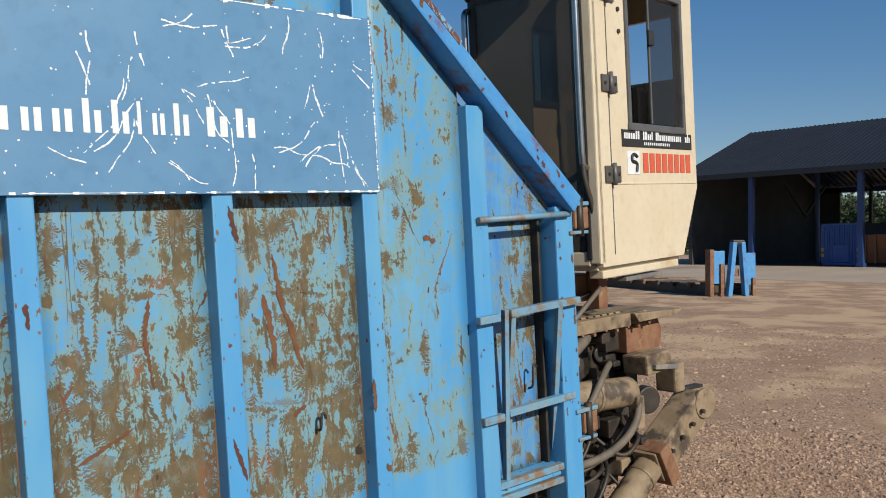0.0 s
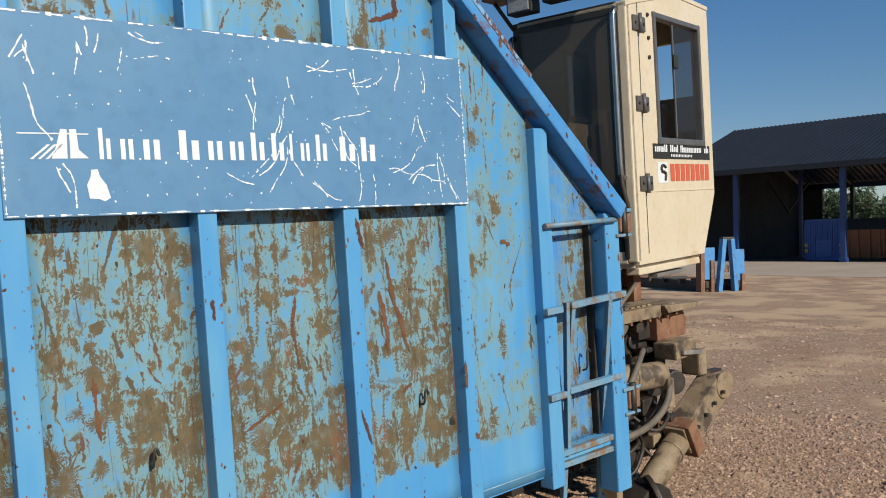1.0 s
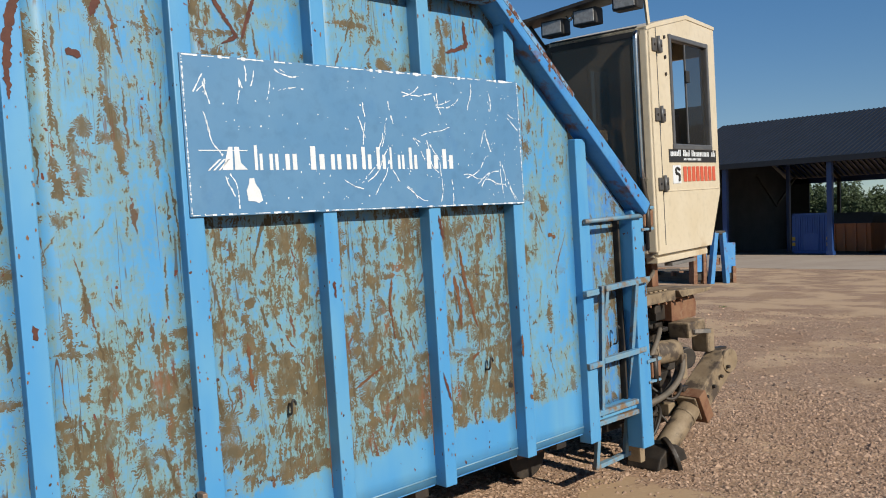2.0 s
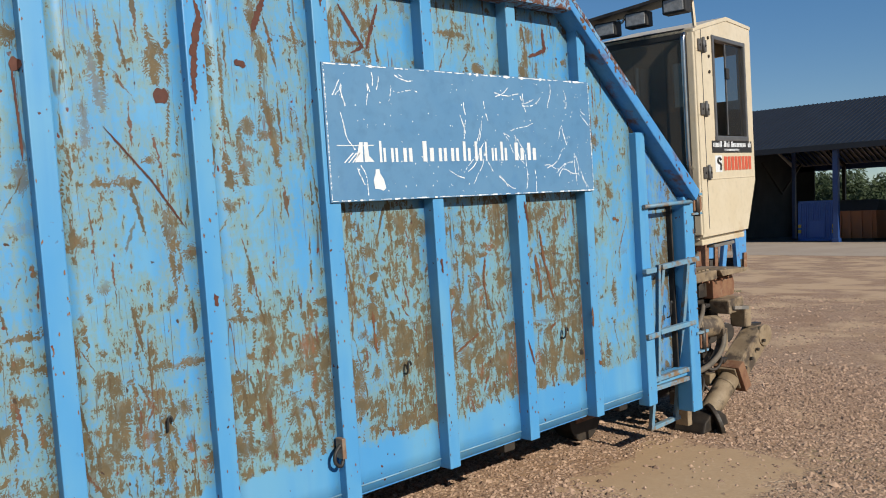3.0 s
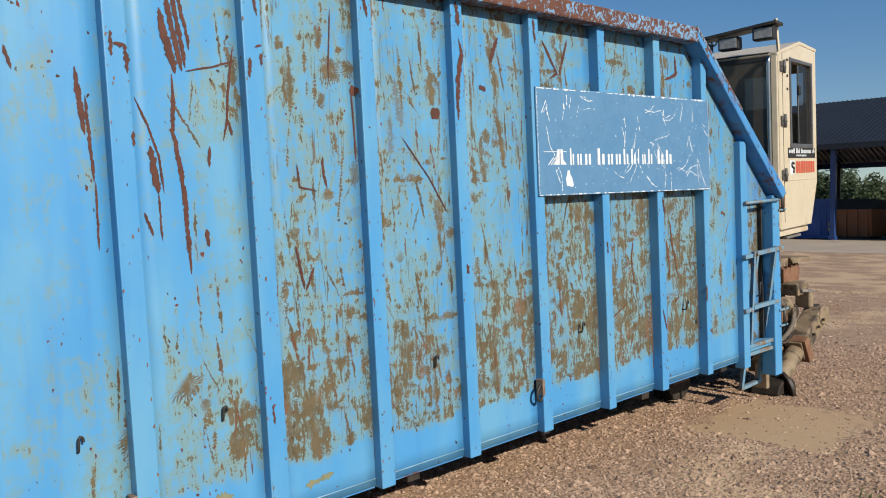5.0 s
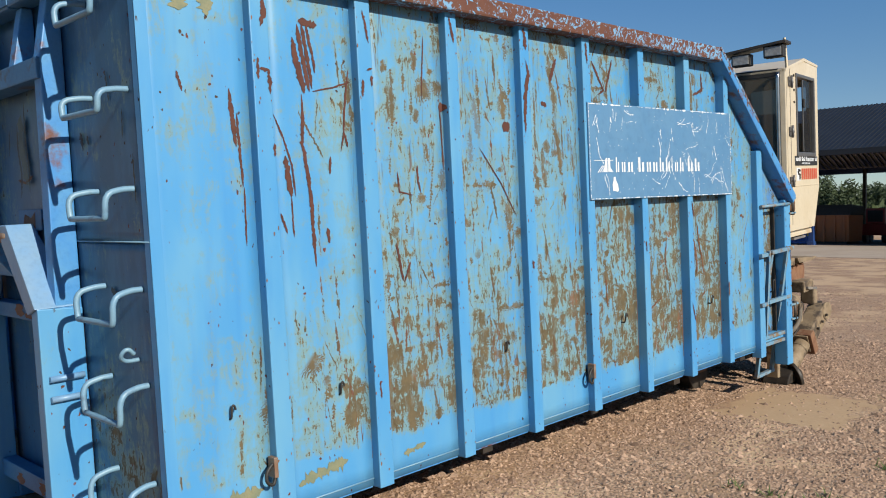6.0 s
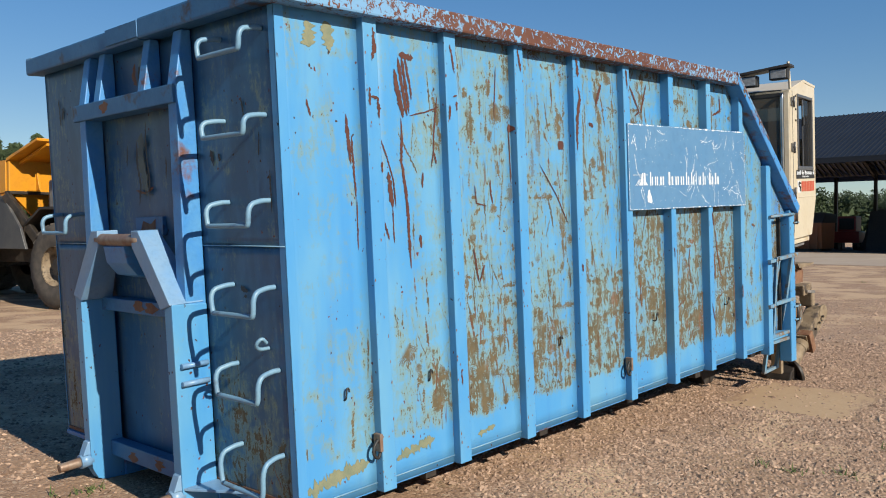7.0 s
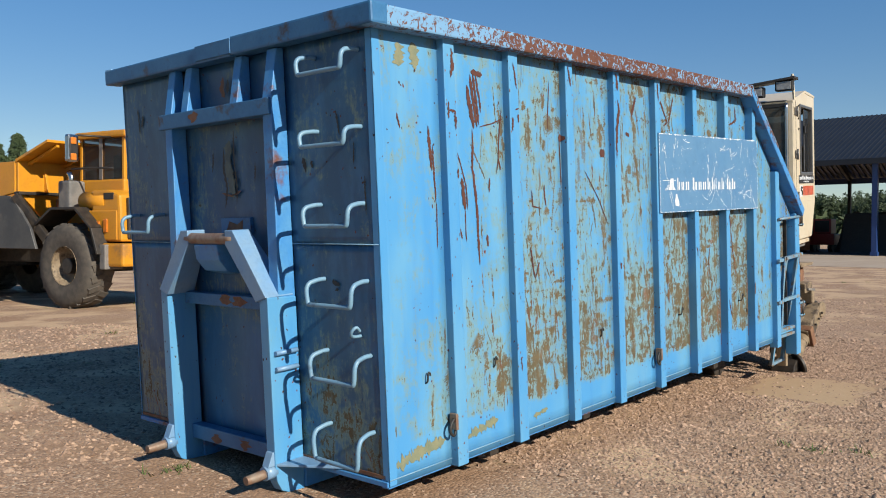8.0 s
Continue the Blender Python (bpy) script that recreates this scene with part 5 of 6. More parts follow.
# outrigger: box beam, leg and foot
bm = beam((6.99, 0.33, 0.055), (6.5, 0.3, -0.2), 0.15, 0.18, 0.01)
outrigger = part("outrigger_beam", bm, DUSTY, carrier, "dusty box-section outrigger beam with rust")
part("end_cap", disc((6.97, 0.245, 0.06), (0.1, 1, 0), 0.085, 0.02, 20, 0.005), DUSTY, outrigger)
part("top_lip", beam((6.85, 0.36, 0.14), (7.1, 0.36, 0.125), 0.05, 0.02, 0.003), OILY, outrigger)
part("collar", beam((6.6, 0.3, -0.165), (6.52, 0.3, -0.205), 0.21, 0.22, 0.008), RUSTED, outrigger)
for k in range(4):
    part("bolt", disc((6.62 + 0.1 * k, 0.224, -0.13 + 0.052 * k), (0, 1, 0), 0.013, 0.02, 8, 0.003), OILY, outrigger)
part("outrigger_leg", tube([(6.55, 0.3, -0.18), (6.1, 0.29, -0.44)], 0.075, 20, 0), DUSTY, carrier)
part("leg_ring", tube([(6.45, 0.298, -0.24), (6.43, 0.298, -0.25)], 0.079, 20, 0), DUSTY, carrier)
part("foot_plate", prism([(5.93, -0.47), (6.27, -0.47), (6.24, -0.40), (6.16, -0.35), (6.05, -0.35), (5.96, -0.4)], 1, 0.18, 0.42, 0.01), OILY, carrier, "dark rounded outrigger foot")
part("foot_disc", disc((6.12, 0.2, -0.42), (0.75, -0.6, 0.3), 0.13, 0.03, 28, 0.008), OILY, carrier)
for k in range(9):
    x0, z0 = rnd.uniform(5.8, 6.3), rnd.uniform(-0.2, 0.4)
    part("hose", tube([(x0, 0.4, z0), (x0 + 0.1, 0.3, z0 - 0.08 + rnd.uniform(-0.1, 0.1)), (x0 + 0.25, 0.3, z0 + rnd.uniform(-0.15, 0.15)), (x0 + 0.36, 0.42, z0 + rnd.uniform(-0.1, 0.1))], rnd.uniform(0.008, 0.014), 8, 3), OILY, carrier)
for k in range(8):
    part("bolt", disc((5.95 + 0.09 * k, 0.33, 0.545 + 0.01 * (k % 2)), (0, 1, 0), 0.01, 0.05, 8, 0.002), RUSTED, carrier)
part("mud_flap", slab(5.78, 5.83, 0.2, 0.3, -0.38, 0.05, 0.006), DUSTY, carrier)


# ---- open shed across the yard ----
shed = thing("open_shed", pose(54.5, 0, 0), "long dark open-fronted machine shed with blue posts", "shed")
Y0, Y1, EAVE, RIDGE, DEEP = -46.0, 31.7, 5.95, 9.8, 18.0
for x0, z0, x1, z1 in ((-0.8, EAVE, DEEP / 2, RIDGE), (DEEP + 0.8, EAVE, DEEP / 2, RIDGE)):
    roof = part("roof", prism([(x0, z0), (x1, z1), (x1, z1 - 0.12), (x0, z0 - 0.12)], 1, Y0, Y1 + 0.4, 0), ROOF, shed)
    up = Vector((x1 - x0, 0, z1 - z0))
    if x0 < 1:
        nr = (Vector((-(z1 - z0), 0, x1 - x0)) / up.length) * 0.02
        bm = bmesh.new()
        y = 8.0
        while y < Y1 + 0.4:
            slab_bm = beam((x0 + nr.x, y, z0 + nr.z), (x1 + nr.x, y, z1 + nr.z), 0.07, 0.05, 0)
            merge(bm, slab_bm)
            y += 0.33
        part("roof_ribs", bm, ROOF, roof)["kind"] = "stuff"
part("roof_lining", prism([(-0.6, EAVE - 0.16), (DEEP / 2, RIDGE - 0.2), (DEEP + 0.6, EAVE - 0.16), (DEEP / 2, RIDGE - 0.26)], 1, Y0, Y1, 0), SHEET, shed)
bm = bmesh.new()
y = Y0 + 46.0
while y < Y1 - 0.6:
    merge(bm, beam((DEEP / 2 + 0.1, y, RIDGE - 0.34), (DEEP + 0.5, y, EAVE - 0.22), 0.16, 0.08, 0))
    y += 0.42
tagged(part("lining_ribs", bm, SHED_BLUE, shed), kind="stuff")
part("eave_board", slab(-0.85, -0.78, Y0, Y1 + 0.4, EAVE - 0.32, EAVE + 0.03, 0.01), ROOF, shed)
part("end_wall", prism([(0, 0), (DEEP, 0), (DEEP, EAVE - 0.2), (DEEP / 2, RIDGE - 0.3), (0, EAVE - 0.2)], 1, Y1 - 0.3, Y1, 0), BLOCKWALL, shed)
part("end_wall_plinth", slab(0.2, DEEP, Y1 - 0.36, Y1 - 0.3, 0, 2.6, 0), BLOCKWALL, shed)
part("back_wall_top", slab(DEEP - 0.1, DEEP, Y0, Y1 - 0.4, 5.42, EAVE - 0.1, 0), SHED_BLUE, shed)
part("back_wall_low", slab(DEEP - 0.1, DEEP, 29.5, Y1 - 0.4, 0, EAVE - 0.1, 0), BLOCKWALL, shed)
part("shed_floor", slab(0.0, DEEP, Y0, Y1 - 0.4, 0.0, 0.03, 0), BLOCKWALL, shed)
k = 0
y = 27.0
while y > Y0:
    post = part("post", slab(-0.15, 0.15, y - 0.16, y + 0.16, 0, EAVE - 0.2, 0.02), SHED_BLUE, shed)
    part("post_foot", slab(-0.22, 0.22, y - 0.22, y + 0.22, 0, 0.25, 0.02), SHED_BLUE, post)
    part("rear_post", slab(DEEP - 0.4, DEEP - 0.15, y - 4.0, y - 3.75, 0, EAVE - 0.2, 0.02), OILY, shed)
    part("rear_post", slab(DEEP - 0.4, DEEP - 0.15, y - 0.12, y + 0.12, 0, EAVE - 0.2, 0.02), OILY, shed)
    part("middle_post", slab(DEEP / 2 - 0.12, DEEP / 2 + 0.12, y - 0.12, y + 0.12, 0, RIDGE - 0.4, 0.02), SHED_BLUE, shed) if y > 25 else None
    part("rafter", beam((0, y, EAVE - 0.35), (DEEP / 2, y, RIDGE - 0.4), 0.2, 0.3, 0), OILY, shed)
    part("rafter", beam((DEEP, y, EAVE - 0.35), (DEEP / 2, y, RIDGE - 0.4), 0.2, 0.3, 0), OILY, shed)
    y -= 6.95
for s in (-1, 1):
    part("brace", beam((DEEP / 2, 27.9, 3.4), (DEEP / 2 + 3.0 * s, 27.9, 5.6), 0.14, 0.14, 0), OILY, shed)


def corrugated_box(name, m, w, d, h, mat, label, category, n=14):
    """A corrugated goods box with posts, ribs, roof and hazard marks."""
    ob = thing(name, m, label, category)
    part("body", slab(0.05, w - 0.05, 0.05, d - 0.05, 0.1, h - 0.05, 0.02), mat, ob)
    for x in (0, w - 0.12):
        for yy in (0, d - 0.12):
            part("corner_post", slab(x, x + 0.12, yy, yy + 0.12, 0, h, 0.01), mat, ob)
    for k in range(n):
        yy = 0.2 + (d - 0.4) * k / (n - 1)
        part("corrugation", slab(-0.0, 0.06, yy - 0.04, yy + 0.04, 0.15, h - 0.1, 0.01), mat, ob)
    for z in (0.05, h - 0.1):
        part("rail", slab(0.0, 0.1, 0, d, z - 0.05, z + 0.1, 0.01), mat, ob)
    return ob


box = corrugated_box("storage_container", pose(57.2, 21.3, 0.03), 6.0, 2.45, 2.62, FAR_BLUE, "blue corrugated steel storage container inside the shed", "container")
for yy in (0.0, 2.25):
    for z in (0.5, 0.85):
        part("hazard_mark", slab(-0.03, -0.005, yy - 0.02, yy + 0.18, z, z + 0.22, 0.004), STRIPE, box)
part("hatch", slab(-0.03, 0.0, 0.7, 1.7, 0.2, 1.3, 0.02), FAR_BLUE, box)
skip = thing("orange_skip", pose(57.2, 18.7, 0.03), "orange open steel skip under a dark cover, inside the shed", "skip")
part("tub", prism([(0, 0.15), (2.2, 0.15), (2.4, 1.9), (-0.15, 1.9)], 1, 0, 2.5, 0.03), FAR_ORANGE, skip)
for yy in (0.3, 0.9, 1.6, 2.2):
    part("tub_rib", slab(-0.2, -0.02, yy - 0.06, yy + 0.06, 0.15, 1.9, 0.01), FAR_ORANGE, skip)
part("skid", slab(0.1, 2.1, 0.2, 2.3, 0.0, 0.15, 0.01), OILY, skip)
part("cover", prism([(-0.2, 1.9), (2.4, 1.9), (2.2, 2.5), (0.2, 2.6)], 1, -0.1, 2.6, 0.05), BLACK, skip)
truck = thing("red_forklift", pose(62.5, 18.1, 0.03), "small red machine parked inside the shed", "forklift")
part("body", slab(0, 1.6, 0, 2.0, 0.5, 1.3, 0.06), FAR_RED, truck)
part("cab_frame", slab(0.3, 1.4, 0.3, 1.6, 1.3, 2.4, 0.06), FAR_RED, truck)
part("cab_window", slab(0.27, 0.31, 0.45, 1.45, 1.45, 2.25, 0.01), BLACK, truck)
for yy in (0.35, 1.65):
    part("wheel", disc((0.5, yy, 0.34), (0, 1, 0), 0.36, 0.3, 22, 0.03), BLACK, truck)
    part("wheel", disc((1.3, yy, 0.34), (0, 1, 0), 0.36, 0.3, 22, 0.03), BLACK, truck)

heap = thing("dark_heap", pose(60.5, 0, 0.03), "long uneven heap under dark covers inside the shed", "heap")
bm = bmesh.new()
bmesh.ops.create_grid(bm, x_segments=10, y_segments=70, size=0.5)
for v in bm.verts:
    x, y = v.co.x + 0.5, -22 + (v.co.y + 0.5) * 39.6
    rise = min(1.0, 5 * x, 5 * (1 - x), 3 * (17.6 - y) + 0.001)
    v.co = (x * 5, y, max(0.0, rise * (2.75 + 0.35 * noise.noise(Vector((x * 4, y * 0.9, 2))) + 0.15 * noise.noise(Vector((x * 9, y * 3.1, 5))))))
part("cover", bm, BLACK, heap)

# ---- hook-lift flat rack on the yard ----
rack = thing("flat_rack", pose(24.0, 10.85, 0, 0, 0, -24), "rusty blue hook-lift flat rack with an A-frame, on the gravel", "flat rack")
part("deck_rail", slab(0.1, 0.22, 0, 7.6, 0.1, 0.3, 0.01), OILY, rack)
part("deck_rail", slab(1.15, 1.27, 0, 7.6, 0.1, 0.3, 0.01), OILY, rack)
for k in range(9):
    part("deck_bearer", slab(0.0, 1.4, 0.3 + 0.85 * k, 0.42 + 0.85 * k, 0.2, 0.34, 0.01), RUSTED if k % 3 == 1 else OILY, rack)
for k in range(2):
    part("runner_foot", slab(0.1 + 1.05 * k, 0.25 + 1.05 * k, 0.2, 7.4, 0.0, 0.1, 0.01), OILY, rack)
part("head_panel", slab(0.0, 0.42, 0.0, 0.05, 0.35, 1.26, 0.01), STEEL_BLUE, rack)
part("head_panel", slab(1.0, 1.42, 0.0, 0.05, 0.3, 1.2, 0.01), STEEL_BLUE, rack)
part("side_stake", slab(-0.08, 0.05, -0.05, 0.2, 0.0, 1.3, 0.01), RUSTED, rack)
part("side_stake", slab(0.25, 0.36, -0.06, 0.1, 0.0, 0.9, 0.01), RUSTED, rack)
part("side_stake", slab(1.28, 1.4, -0.06, 0.1, 0.0, 0.5, 0.01), RUSTED, rack)
part("a_frame", beam((0.45, -0.12, 0.0), (0.6, -0.15, 1.5), 0.13, 0.18, 0.01, up=(0, 1, 0)), STEEL_BLUE, rack)
part("a_frame", beam((1.0, -0.12, 0.0), (0.86, -0.15, 1.5), 0.13, 0.18, 0.01, up=(0, 1, 0)), STEEL_BLUE, rack)
part("a_frame_head", slab(0.55, 0.92, -0.22, -0.04, 1.44, 1.56, 0.02), OILY, rack)
part("head_winch", slab(0.62, 0.85, -0.05, 0.1, 0.55, 0.75, 0.02), RUSTED, rack)


# ---- articulated dump truck ----
HEAD = pose(5.44, 13.15, 0, 0, 0, -79.0)
dumper = thing("dump_truck", HEAD, "yellow articulated dump truck with a raised hopper rim, parked on gravel", "dump truck")


def dump_wheel(x, y):
    """A big earthmover wheel: tyre with lugs, rim and hub."""
    s = 1 if y > 0 else -1
    prof = [(0.36, -0.26), (0.52, -0.29), (0.70, -0.28), (0.78, -0.22), (0.79, 0.0), (0.78, 0.22), (0.70, 0.28), (0.52, 0.29), (0.36, 0.26)]
    bm = lathe(prof, 40)
    bmesh.ops.translate(bm, verts=bm.verts[:], vec=(x, y, 0.79))
    wheel = part("wheel", bm, TYRE, dumper)
    for k in range(22):
        a = 2 * math.pi * k / 22
        for side_y, sh in ((-0.115, 0.0), (0.115, 0.14)):
            c, d = math.cos(a + sh), math.sin(a + sh)
            one = slab(-0.06, 0.06, -0.115, 0.115, -0.03, 0.012, 0.006)
            bmesh.ops.transform(one, matrix=Matrix.Translation((x + 0.785 * c, y + side_y, 0.79 + 0.785 * d)) @ Matrix.Rotation(-(a + sh) + math.pi / 2, 4, "Y") @ Matrix.Rotation(0.35 if side_y < 0 else -0.35, 4, "Z"), verts=one.verts[:])
            part("tread_lug", one, TYRE, wheel)
    bm = lathe([(0.37, 0.27 * s), (0.38, 0.22 * s), (0.32, 0.2 * s), (0.30, 0.05 * s), (0.2, 0.02 * s), (0.0, 0.02 * s)], 36)
    bmesh.ops.translate(bm, verts=bm.verts[:], vec=(x, y, 0.79))
    part("rim", bm, YELLOW if s > 0 else DUSTY, wheel)
    part("hub", disc((x, y + 0.1 * s, 0.79), (0, 1, 0), 0.15, 0.2, 24, 0.02), OILY, wheel)
    return wheel


for x in (0.0, -4.3, -6.0):
    for y in (-1.08, 1.08):
        dump_wheel(x, y)
part("axle", tube([(0, -1.0, 0.79), (0, 1.0, 0.79)], 0.14, 16, 0), OILY, dumper)
part("chassis", slab(-1.0, 1.25, -0.5, 0.5, 0.75, 1.15, 0.03), OILY, dumper)
part("rear_chassis", slab(-7.0, -1.0, -0.55, 0.55, 0.8, 1.2, 0.03), OILY, dumper)
part("rear_axle_beam", slab(-6.3, -4.0, -0.95, 0.95, 0.65, 0.95, 0.05), OILY, dumper)
# front: bumper, nose, grille, fenders
part("bumper", slab(0.85, 1.48, -1.22, 1.22, 0.8, 1.22, 0.05), YELLOW, dumper)
part("nose", prism([(0.5, 1.25), (1.32, 1.25), (1.27, 2.1), (0.95, 2.2), (0.5, 2.2)], 1, -1.12, 1.12, 0.05), YELLOW, dumper)
grille = part("grille", slab(1.28, 1.35, -0.98, 0.98, 1.3, 2.05, 0.02), OILY, dumper)
for k in range(9):
    part("grille_slat", slab(1.34, 1.37, -0.95, 0.95, 1.38 + 0.07 * k, 1.40 + 0.07 * k, 0.003), GREY_STEEL, grille)
for k in range(18):
    part("grille_bar", slab(1.355, 1.38, -0.93 + 0.107 * k, -0.91 + 0.107 * k, 1.35, 2.05, 0.003), GREY_STEEL, grille)
part("hood_panel", slab(0.42, 1.22, -1.14, -1.1, 1.28, 1.82, 0.02), YELLOW, dumper)
part("air_cleaner", tube([(0.15, -0.98, 2.0), (0.85, -0.98, 2.0)], 0.17, 20, 0), YELLOW, dumper)
part("hood_vent", slab(0.85, 1.12, -1.13, -1.1, 2.02, 2.14, 0.01), OILY, dumper)
part("marker_lamp", slab(0.88, 0.98, -1.165, -1.13, 1.42, 1.66, 0.012), AMBER, dumper)
part("marker_lamp", slab(0.62, 0.76, -1.165, -1.13, 1.52, 1.62, 0.012), AMBER, dumper)
for y0, y1 in ((-1.38, -0.75), (0.75, 1.38)):
    bm = None
    pts = [(-1.05, 1.1), (-0.85, 1.55), (-0.35, 1.86), (0.35, 1.86), (0.8, 1.5), (0.98, 1.02)]
    for p, q in zip(pts, pts[1:]):
        bm = beam((p[0], (y0 + y1) / 2, p[1]), (q[0], (y0 + y1) / 2, q[1]), y1 - y0, 0.05, 0.01, bm)
    part("fender", bm, OILY, dumper)
part("step_board", slab(0.95, 1.1, -1.3, -0.9, 0.75, 1.2, 0.02), GREY_STEEL, dumper)
built = set(dumper.children)
# cab
part("cab_base", slab(-0.12, 1.2, -0.72, 0.9, 1.85, 2.42, 0.04), YELLOW, dumper)
for x, w in ((-0.1, 0.07), (0.5, 0.06), (1.12, 0.07)):
    for y in (-0.7, 0.82):
        part("cab_pillar", slab(x, x + w, y, y + 0.07, 2.4, 3.22, 0.015), YELLOW, dumper)
part("cab_roof", slab(-0.16, 1.3, -0.78, 0.98, 3.2, 3.33, 0.04), YELLOW, dumper)
part("cab_window", slab(-0.03, 0.5, -0.685, -0.675, 2.42, 3.2, 0), CLEAR, dumper)
part("cab_window", slab(0.56, 1.12, -0.685, -0.675, 2.42, 3.2, 0), CLEAR, dumper)
part("windscreen", slab(1.18, 1.19, -0.63, 0.82, 2.42, 3.2, 0), CLEAR, dumper)
part("window_trim", slab(0.49, 0.58, -0.715, -0.7, 2.42, 3.2, 0.006), GREY_STEEL, dumper)
part("driver_seat", slab(0.1, 0.5, -0.1, 0.4, 2.3, 2.95, 0.05), BLACK, dumper)
part("handrail", tube([(1.2, -0.95, 2.6), (0.6, -0.98, 2.62), (0.0, -0.95, 2.62)], 0.02, 8, 1), OILY, dumper)
mirror = part("mirror", slab(0.62, 0.73, -1.55, -1.32, 2.7, 3.2, 0.04), CHROME, dumper)
part("mirror_back", slab(0.725, 0.75, -1.52, -1.36, 2.78, 3.12, 0.01), BLACK, mirror)
part("mirror_arm", tube([(0.8, -1.4, 3.18), (0.9, -0.7, 3.2)], 0.02, 8, 0), OILY, mirror)
for z in (2.73, 3.02):
    part("turn_lamp", slab(0.73, 0.77, -1.51, -1.4, z, z + 0.12, 0.012), AMBER, mirror)
part("exhaust_box", slab(-0.25, 0.1, -1.08, -0.72, 1.82, 2.4, 0.05), GREY_STEEL, dumper)
part("exhaust_pipe", tube([(-0.08, -0.9, 2.4), (-0.08, -0.9, 2.5), (-0.16, -0.9, 2.56)], 0.06, 12, 1), CHROME, dumper)
for ob in set(dumper.children) - built:  # the cab sits over the front axle
    ob.location.x -= 0.3
# hopper: front board, side walls, canopy, lower tub
part("hopper_front", slab(-1.38, -1.3, -1.4, 1.4, 2.18, 2.78, 0.015), YELLOW, dumper)
part("hopper_front", prism([(-1.36, 2.18), (1.36, 2.18), (0.6, 1.45), (-0.6, 1.45)], 0, -1.42, -1.34, 0.012), YELLOW, dumper)
part("front_ledge", slab(-1.4, -1.24, -1.42, 1.42, 2.14, 2.2, 0.01), OILY, dumper)
for y in (-0.85, 0.1, 0.9):
    part("front_gusset", prism([(-1.3, 2.7), (-1.3, 2.2), (-1.18, 2.2)], 1, y, y + 0.05, 0.004), YELLOW, dumper)
part("tow_lug", slab(-1.3, -1.2, -0.6, -0.5, 1.9, 2.08, 0.02), RUSTED, dumper)
outline = [(-1.38, 2.18), (-1.38, 2.78), (-4.0, 2.76), (-7.6, 2.7), (-7.9, 2.2), (-3.2, 1.9)]
for y in (-1.42, 1.34):
    part("hopper_side", prism(outline, 1, y, y + 0.08, 0.012), YELLOW, dumper)
part("hopper_floor", beam((-1.4, 0, 1.6), (-7.8, 0, 1.7), 2.7, 0.1, 0.01), YELLOW, dumper)
part("canopy", prism([(-1.36, 2.76), (-0.36, 3.10), (-0.36, 3.15), (-1.36, 2.82)], 1, -1.42, 1.42, 0.006), YELLOW, dumper)
for y in (-1.2, -0.4, 0.4, 1.2):
    part("canopy_rib", prism([(-1.3, 2.7), (-1.3, 2.76), (-0.4, 3.07), (-0.4, 3.02)], 1, y, y + 0.06, 0.004), YELLOW, dumper)
part("lift_ram", tube([(-0.8, -0.95, 1.15), (-2.2, -0.95, 1.6)], 0.11, 16, 0), YELLOW, dumper)
part("lower_tub", prism([(-0.62, 1.1), (-0.8, 1.5), (-1.3, 2.05), (-1.5, 2.12), (-7.8, 2.15), (-7.8, 1.1)], 1, -1.5, -1.44, 0.012), TUB_GREY, dumper, "scraped dark grey lower hopper plate")
part("hopper_brace", beam((-1.3, -1.46, 2.12), (-0.62, -1.2, 1.2), 0.12, 0.16, 0.015), OILY, dumper)


# ---- trees ----
def conifer_mesh(h, seed, tufts, spread=0.2, fat=1.0):
    """Needle sprays on drooping limbs round a trunk line: many small uneven blades."""
    r = random.Random(seed)
    verts, faces = [], []
    for k in range(tufts):
        u = r.random() ** 0.75
        z = h * (0.12 + 0.88 * (1 - u) ** 0.9)
        reach = h * spread * (1 - z / h) ** 0.8 * r.uniform(0.25, 1.0) + 0.12
        a = r.uniform(0, 2 * math.pi)
        x, y = reach * math.cos(a), reach * math.sin(a)
        size = fat * h * r.uniform(0.022, 0.05)
        for _ in range(3):
            b = a + r.uniform(-1.1, 1.1)
            p = (x + r.gauss(0, 0.3) * size, y + r.gauss(0, 0.3) * size, z + r.gauss(0, 0.3) * size)
            tip = (p[0] + size * 1.5 * math.cos(b), p[1] + size * 1.5 * math.sin(b), p[2] - size * r.uniform(0.1, 0.9))
            n = len(verts)
            verts += [(p[0] - size * 0.35 * math.sin(b), p[1] + size * 0.35 * math.cos(b), p[2]), (p[0] + size * 0.35 * math.sin(b), p[1] - size * 0.35 * math.cos(b), p[2]), tip, (p[0], p[1], p[2] + size * 0.5)]
            faces += [(n, n + 1, n + 2), (n, n + 3, n + 2), (n + 1, n + 3, n + 2)]
    return verts, faces


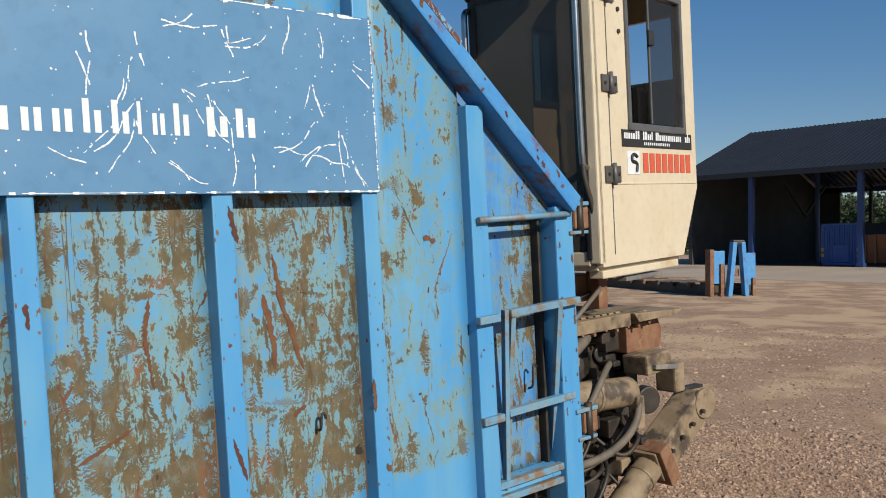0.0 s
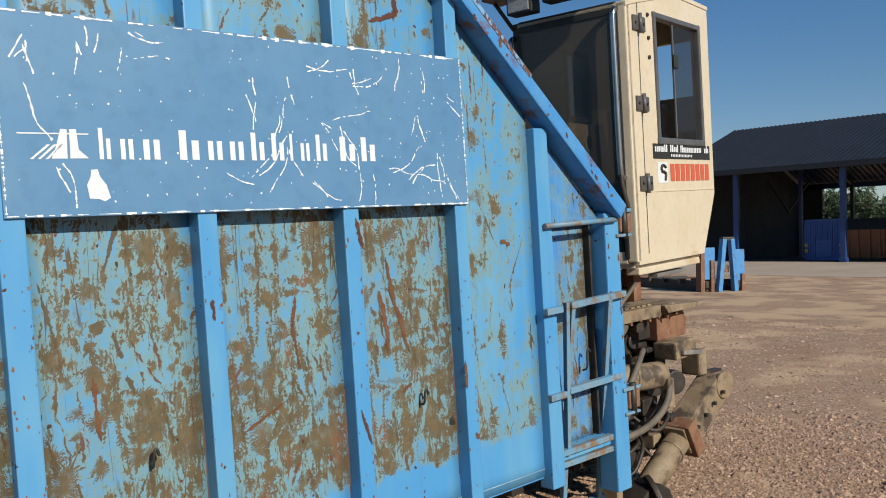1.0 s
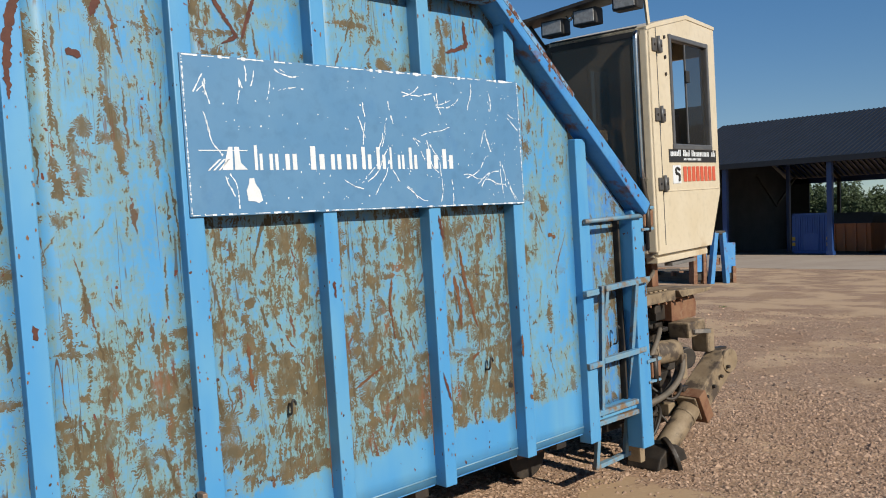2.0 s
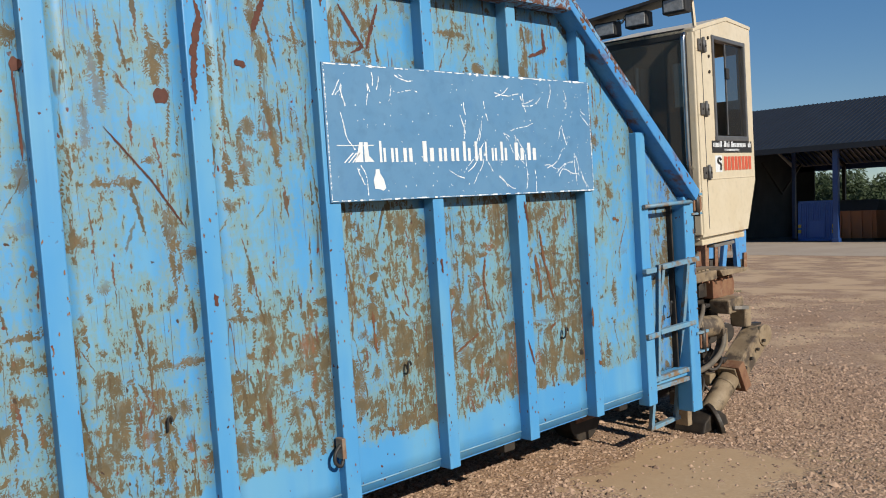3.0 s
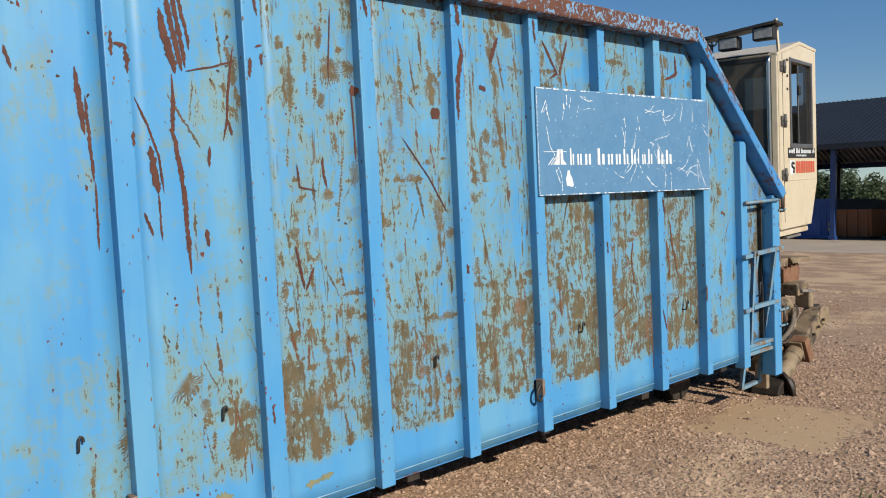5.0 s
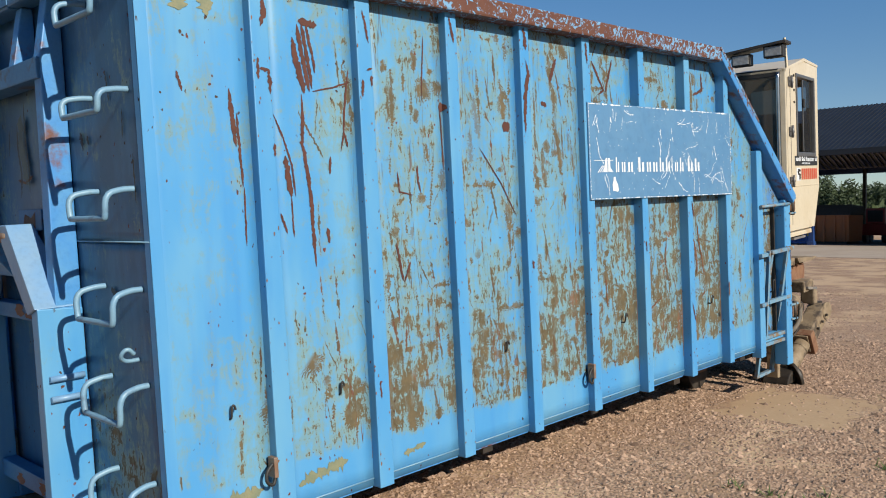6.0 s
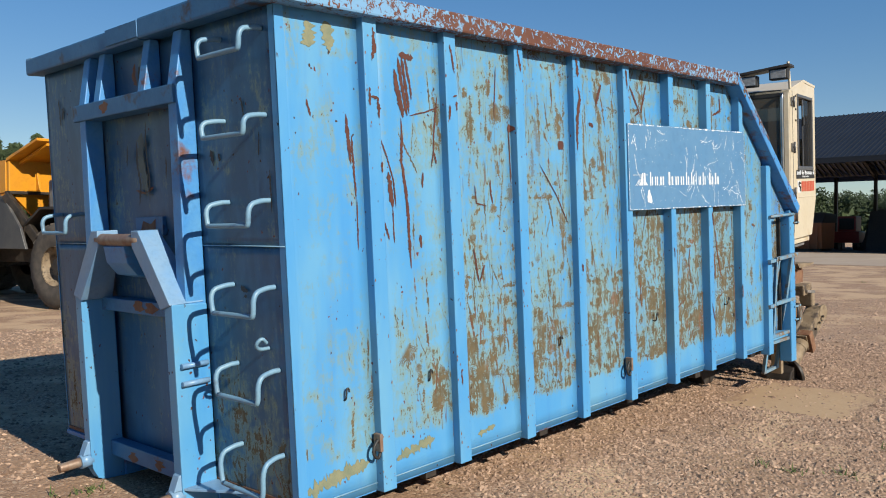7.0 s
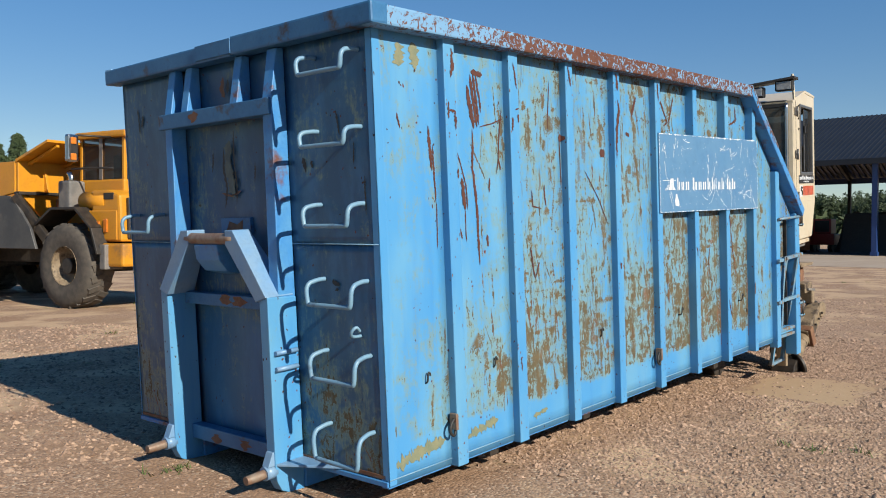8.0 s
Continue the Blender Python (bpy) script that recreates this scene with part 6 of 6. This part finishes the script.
def broadleaf_mesh(h, seed, leaves, fat=1.0):
    r = random.Random(seed)
    lobes = [(r.uniform(-0.22, 0.22) * h, r.uniform(-0.22, 0.22) * h, h * r.uniform(0.4, 0.9), h * r.uniform(0.1, 0.2)) for _ in range(11)]
    verts, faces = [], []
    for k in range(leaves):
        cx, cy, cz, rad = r.choice(lobes)
        p = Vector((r.gauss(0, 1), r.gauss(0, 1), r.gauss(0, 0.8)))
        p = Vector((cx, cy, cz)) + p.normalized() * rad * r.random() ** 0.4
        s = fat * h * r.uniform(0.012, 0.028)
        a, b = Vector((r.gauss(0, 1), r.gauss(0, 1), r.gauss(0, 1))).normalized() * s, Vector((r.gauss(0, 1), r.gauss(0, 1), r.gauss(0, 1))).normalized() * s
        n = len(verts)
        verts += [tuple(p - a), tuple(p + b), tuple(p + a), tuple(p - b)]
        faces.append((n, n + 1, n + 2, n + 3))
    return verts, faces


def tree(x, y, h, seed, conifer=True):
    ob = thing("spruce_tree" if conifer else "birch_tree", pose(x, y, 0, 0, 0, seed * 47), "tall dark green spruce behind the yard" if conifer else "light green birch behind the yard", "tree", "trees behind the yard")
    bm = tube([(0, 0, 0), (0.05, 0.03, h * 0.5), (0, 0, h * 0.98)], h * 0.018, 8, 1, taper=0.1)
    trunk = part("trunk", bm, BARK, ob)
    r = random.Random(seed)
    for k in range(12):
        z = h * (0.2 + 0.06 * k)
        a = 2.4 * k
        ln = h * (0.2 if conifer else 0.26) * (1 - z / h) + 0.2
        bm = tube([(0, 0, z), (ln * 0.5 * math.cos(a), ln * 0.5 * math.sin(a), z + (0.0 if conifer else 0.3) * ln), (ln * math.cos(a), ln * math.sin(a), z + (-0.25 if conifer else 0.5) * ln)], h * 0.005, 5, 0, taper=0.3)
        part("limb", bm, BARK, trunk)
    v, f = conifer_mesh(h, seed, 5200, 0.2, 0.5) if conifer else broadleaf_mesh(h, seed, 4500)
    me = bpy.data.meshes.new("crown")
    me.from_pydata(v, [], f)
    me.materials.append(NEEDLES if conifer else LEAVES)
    crown = new("crown", me)
    crown.parent = ob
    return ob


for i, (x, y, h, con) in enumerate(((21.5, 66, 8.4, True), (23.0, 68, 7.6, True), (25.0, 67, 8.9, True), (18.5, 69, 7.9, True), (27.5, 70, 8.2, False), (30.0, 68, 7.7, True), (16.0, 68, 7.2, True), (32.5, 72, 8.4, True), (13.0, 70, 7.8, False), (35.0, 69, 7.4, True), (20.4, 64, 7.4, True), (22.4, 65, 7.8, True), (19.2, 66, 8.1, True), (23.9, 64, 7.0, False), (24.2, 69, 8.3, True))):
    tree(x, y, h, 11 + i, con)

# far woods, one mass of many small trees
rnd = random.Random(5)
protos = [conifer_mesh(1.0, 100 + k, 420, 0.2, 0.8) for k in range(6)] + [broadleaf_mesh(1.0, 200, 900, 1.1)]
allv, allf, count = [], [], 0
for k in range(340):
    a = rnd.uniform(0.08, 0.56) if k < 230 else rnd.uniform(0.02, 1.75)
    d = rnd.uniform(118, 150)
    x, y = d * math.cos(a), d * math.sin(a)
    h = rnd.uniform(6.0, 8.6) * (1 + 0.15 * math.sin(a * 17))
    v, f = rnd.choice(protos)
    c, s = math.cos(k), math.sin(k)
    arr = np.array(v) * h
    allv.append(np.stack([x + c * arr[:, 0] - s * arr[:, 1], y + s * arr[:, 0] + c * arr[:, 1], arr[:, 2] - 0.2], 1))
    allf += [tuple(i + count for i in q) for q in f]
    count += len(arr)
me = bpy.data.meshes.new("far_woods")
me.from_pydata(np.concatenate(allv).tolist(), [], allf)
me.materials.append(NEEDLES)
tagged(new("far_woods", me), "distant mixed woods beyond the shed", "woods", kind="stuff")
rnd = random.Random(6)
verts, faces = [], []
for k in range(22000):
    a, d = rnd.uniform(0.0, 1.8), rnd.uniform(112, 119)
    z, sz = 3.6 * rnd.random() ** 1.3, rnd.uniform(0.12, 0.3)
    x, y = d * math.cos(a), d * math.sin(a)
    n = len(verts)
    verts += [(x + rnd.gauss(0, sz), y + rnd.gauss(0, sz), max(0, z + rnd.gauss(0, sz))) for _ in range(3)]
    faces.append((n, n + 1, n + 2))
me = bpy.data.meshes.new("scrub")
me.from_pydata(verts, [], faces)
me.materials.append(LEAVES)
tagged(new("scrub", me), "low green scrub at the foot of the woods", "scrub", kind="stuff")

# ---- loose stones, weeds ----
def stones(count, seed, area, size):
    """Many small angular stones, strewn on the gravel as one mass."""
    r = random.Random(seed)
    base = [Vector(p).normalized() for p in ((1, 0, 0), (-1, 0, 0), (0, 1, 0), (0, -1, 0), (0, 0, 1), (0.6, 0.6, 0.4))]
    tri = [(0, 5, 4), (5, 2, 4), (2, 1, 4), (1, 3, 4), (3, 0, 4), (0, 2, 5)]
    verts, faces = [], []
    while count:
        x, y = r.uniform(area[0], area[1]), r.uniform(area[2], area[3])
        if abs(x - 5.15) < 0.62 and abs(y + 0.25) < 0.5 and r.random() < 0.93:
            continue
        count -= 1
        s = r.uniform(size[0], size[1]) * (1.8 if r.random() < 0.04 else 1)
        a = r.uniform(0, 6.3)
        c, d = math.cos(a), math.sin(a)
        n = len(verts)
        for p in base:
            q = p * s * r.uniform(0.7, 1.25)
            verts.append((x + c * q.x * 1.3 - d * q.y, y + d * q.x * 1.3 + c * q.y, max(-0.003, q.z * 0.75)))
        faces += [tuple(n + i for i in t) for t in tri]
    me = bpy.data.meshes.new("stones")
    me.from_pydata(verts, [], faces)
    me.materials.append(STONE)
    return new("stones", me)


for k, (n, area, size) in enumerate(((52000, (1.2, 9.0, -2.6, 1.6), (0.004, 0.012)), (7000, (1.0, 9.5, -2.6, 1.6), (0.010, 0.019)), (10000, (7.0, 17.0, -4.0, 7.0), (0.008, 0.02)), (15000, (-3.0, 3.5, 2.0, 10.0), (0.006, 0.02)), (1500, (-2.5, 0.6, -1.5, 2.5), (0.006, 0.014)))):
    tagged(stones(n, 60 + k, area, size), "loose grey-brown gravel stones", "gravel", kind="stuff")
r = random.Random(8)
verts, faces = [], []
for k in range(40):
    x, y = r.choice(((r.uniform(2.5, 4.1), r.uniform(-2.2, -0.6)), (r.uniform(6.2, 8.5), r.uniform(-2.0, -0.6)), (r.uniform(-1.5, 6), r.uniform(6, 14)), (r.uniform(14, 24), r.uniform(3, 11)), (-0.35 + r.uniform(-0.1, 0.1), 1.6)))
    for b in range(r.randint(10, 24)):
        a, ln = r.uniform(0, 6.3), r.uniform(0.02, 0.06)
        ox, oy = r.gauss(0, 0.04), r.gauss(0, 0.04)
        n = len(verts)
        verts += [(x + ox - 0.006 * math.sin(a), y + oy + 0.006 * math.cos(a), 0), (x + ox + 0.006 * math.sin(a), y + oy - 0.006 * math.cos(a), 0), (x + ox + ln * math.cos(a), y + oy + ln * math.sin(a), ln * r.uniform(0.4, 1.2))]
        faces.append((n, n + 1, n + 2))
me = bpy.data.meshes.new("weeds")
me.from_pydata(verts, [], faces)
me.materials.append(WEED)
tagged(new("weeds", me), "small green weed tufts in the gravel", "weeds", kind="stuff")
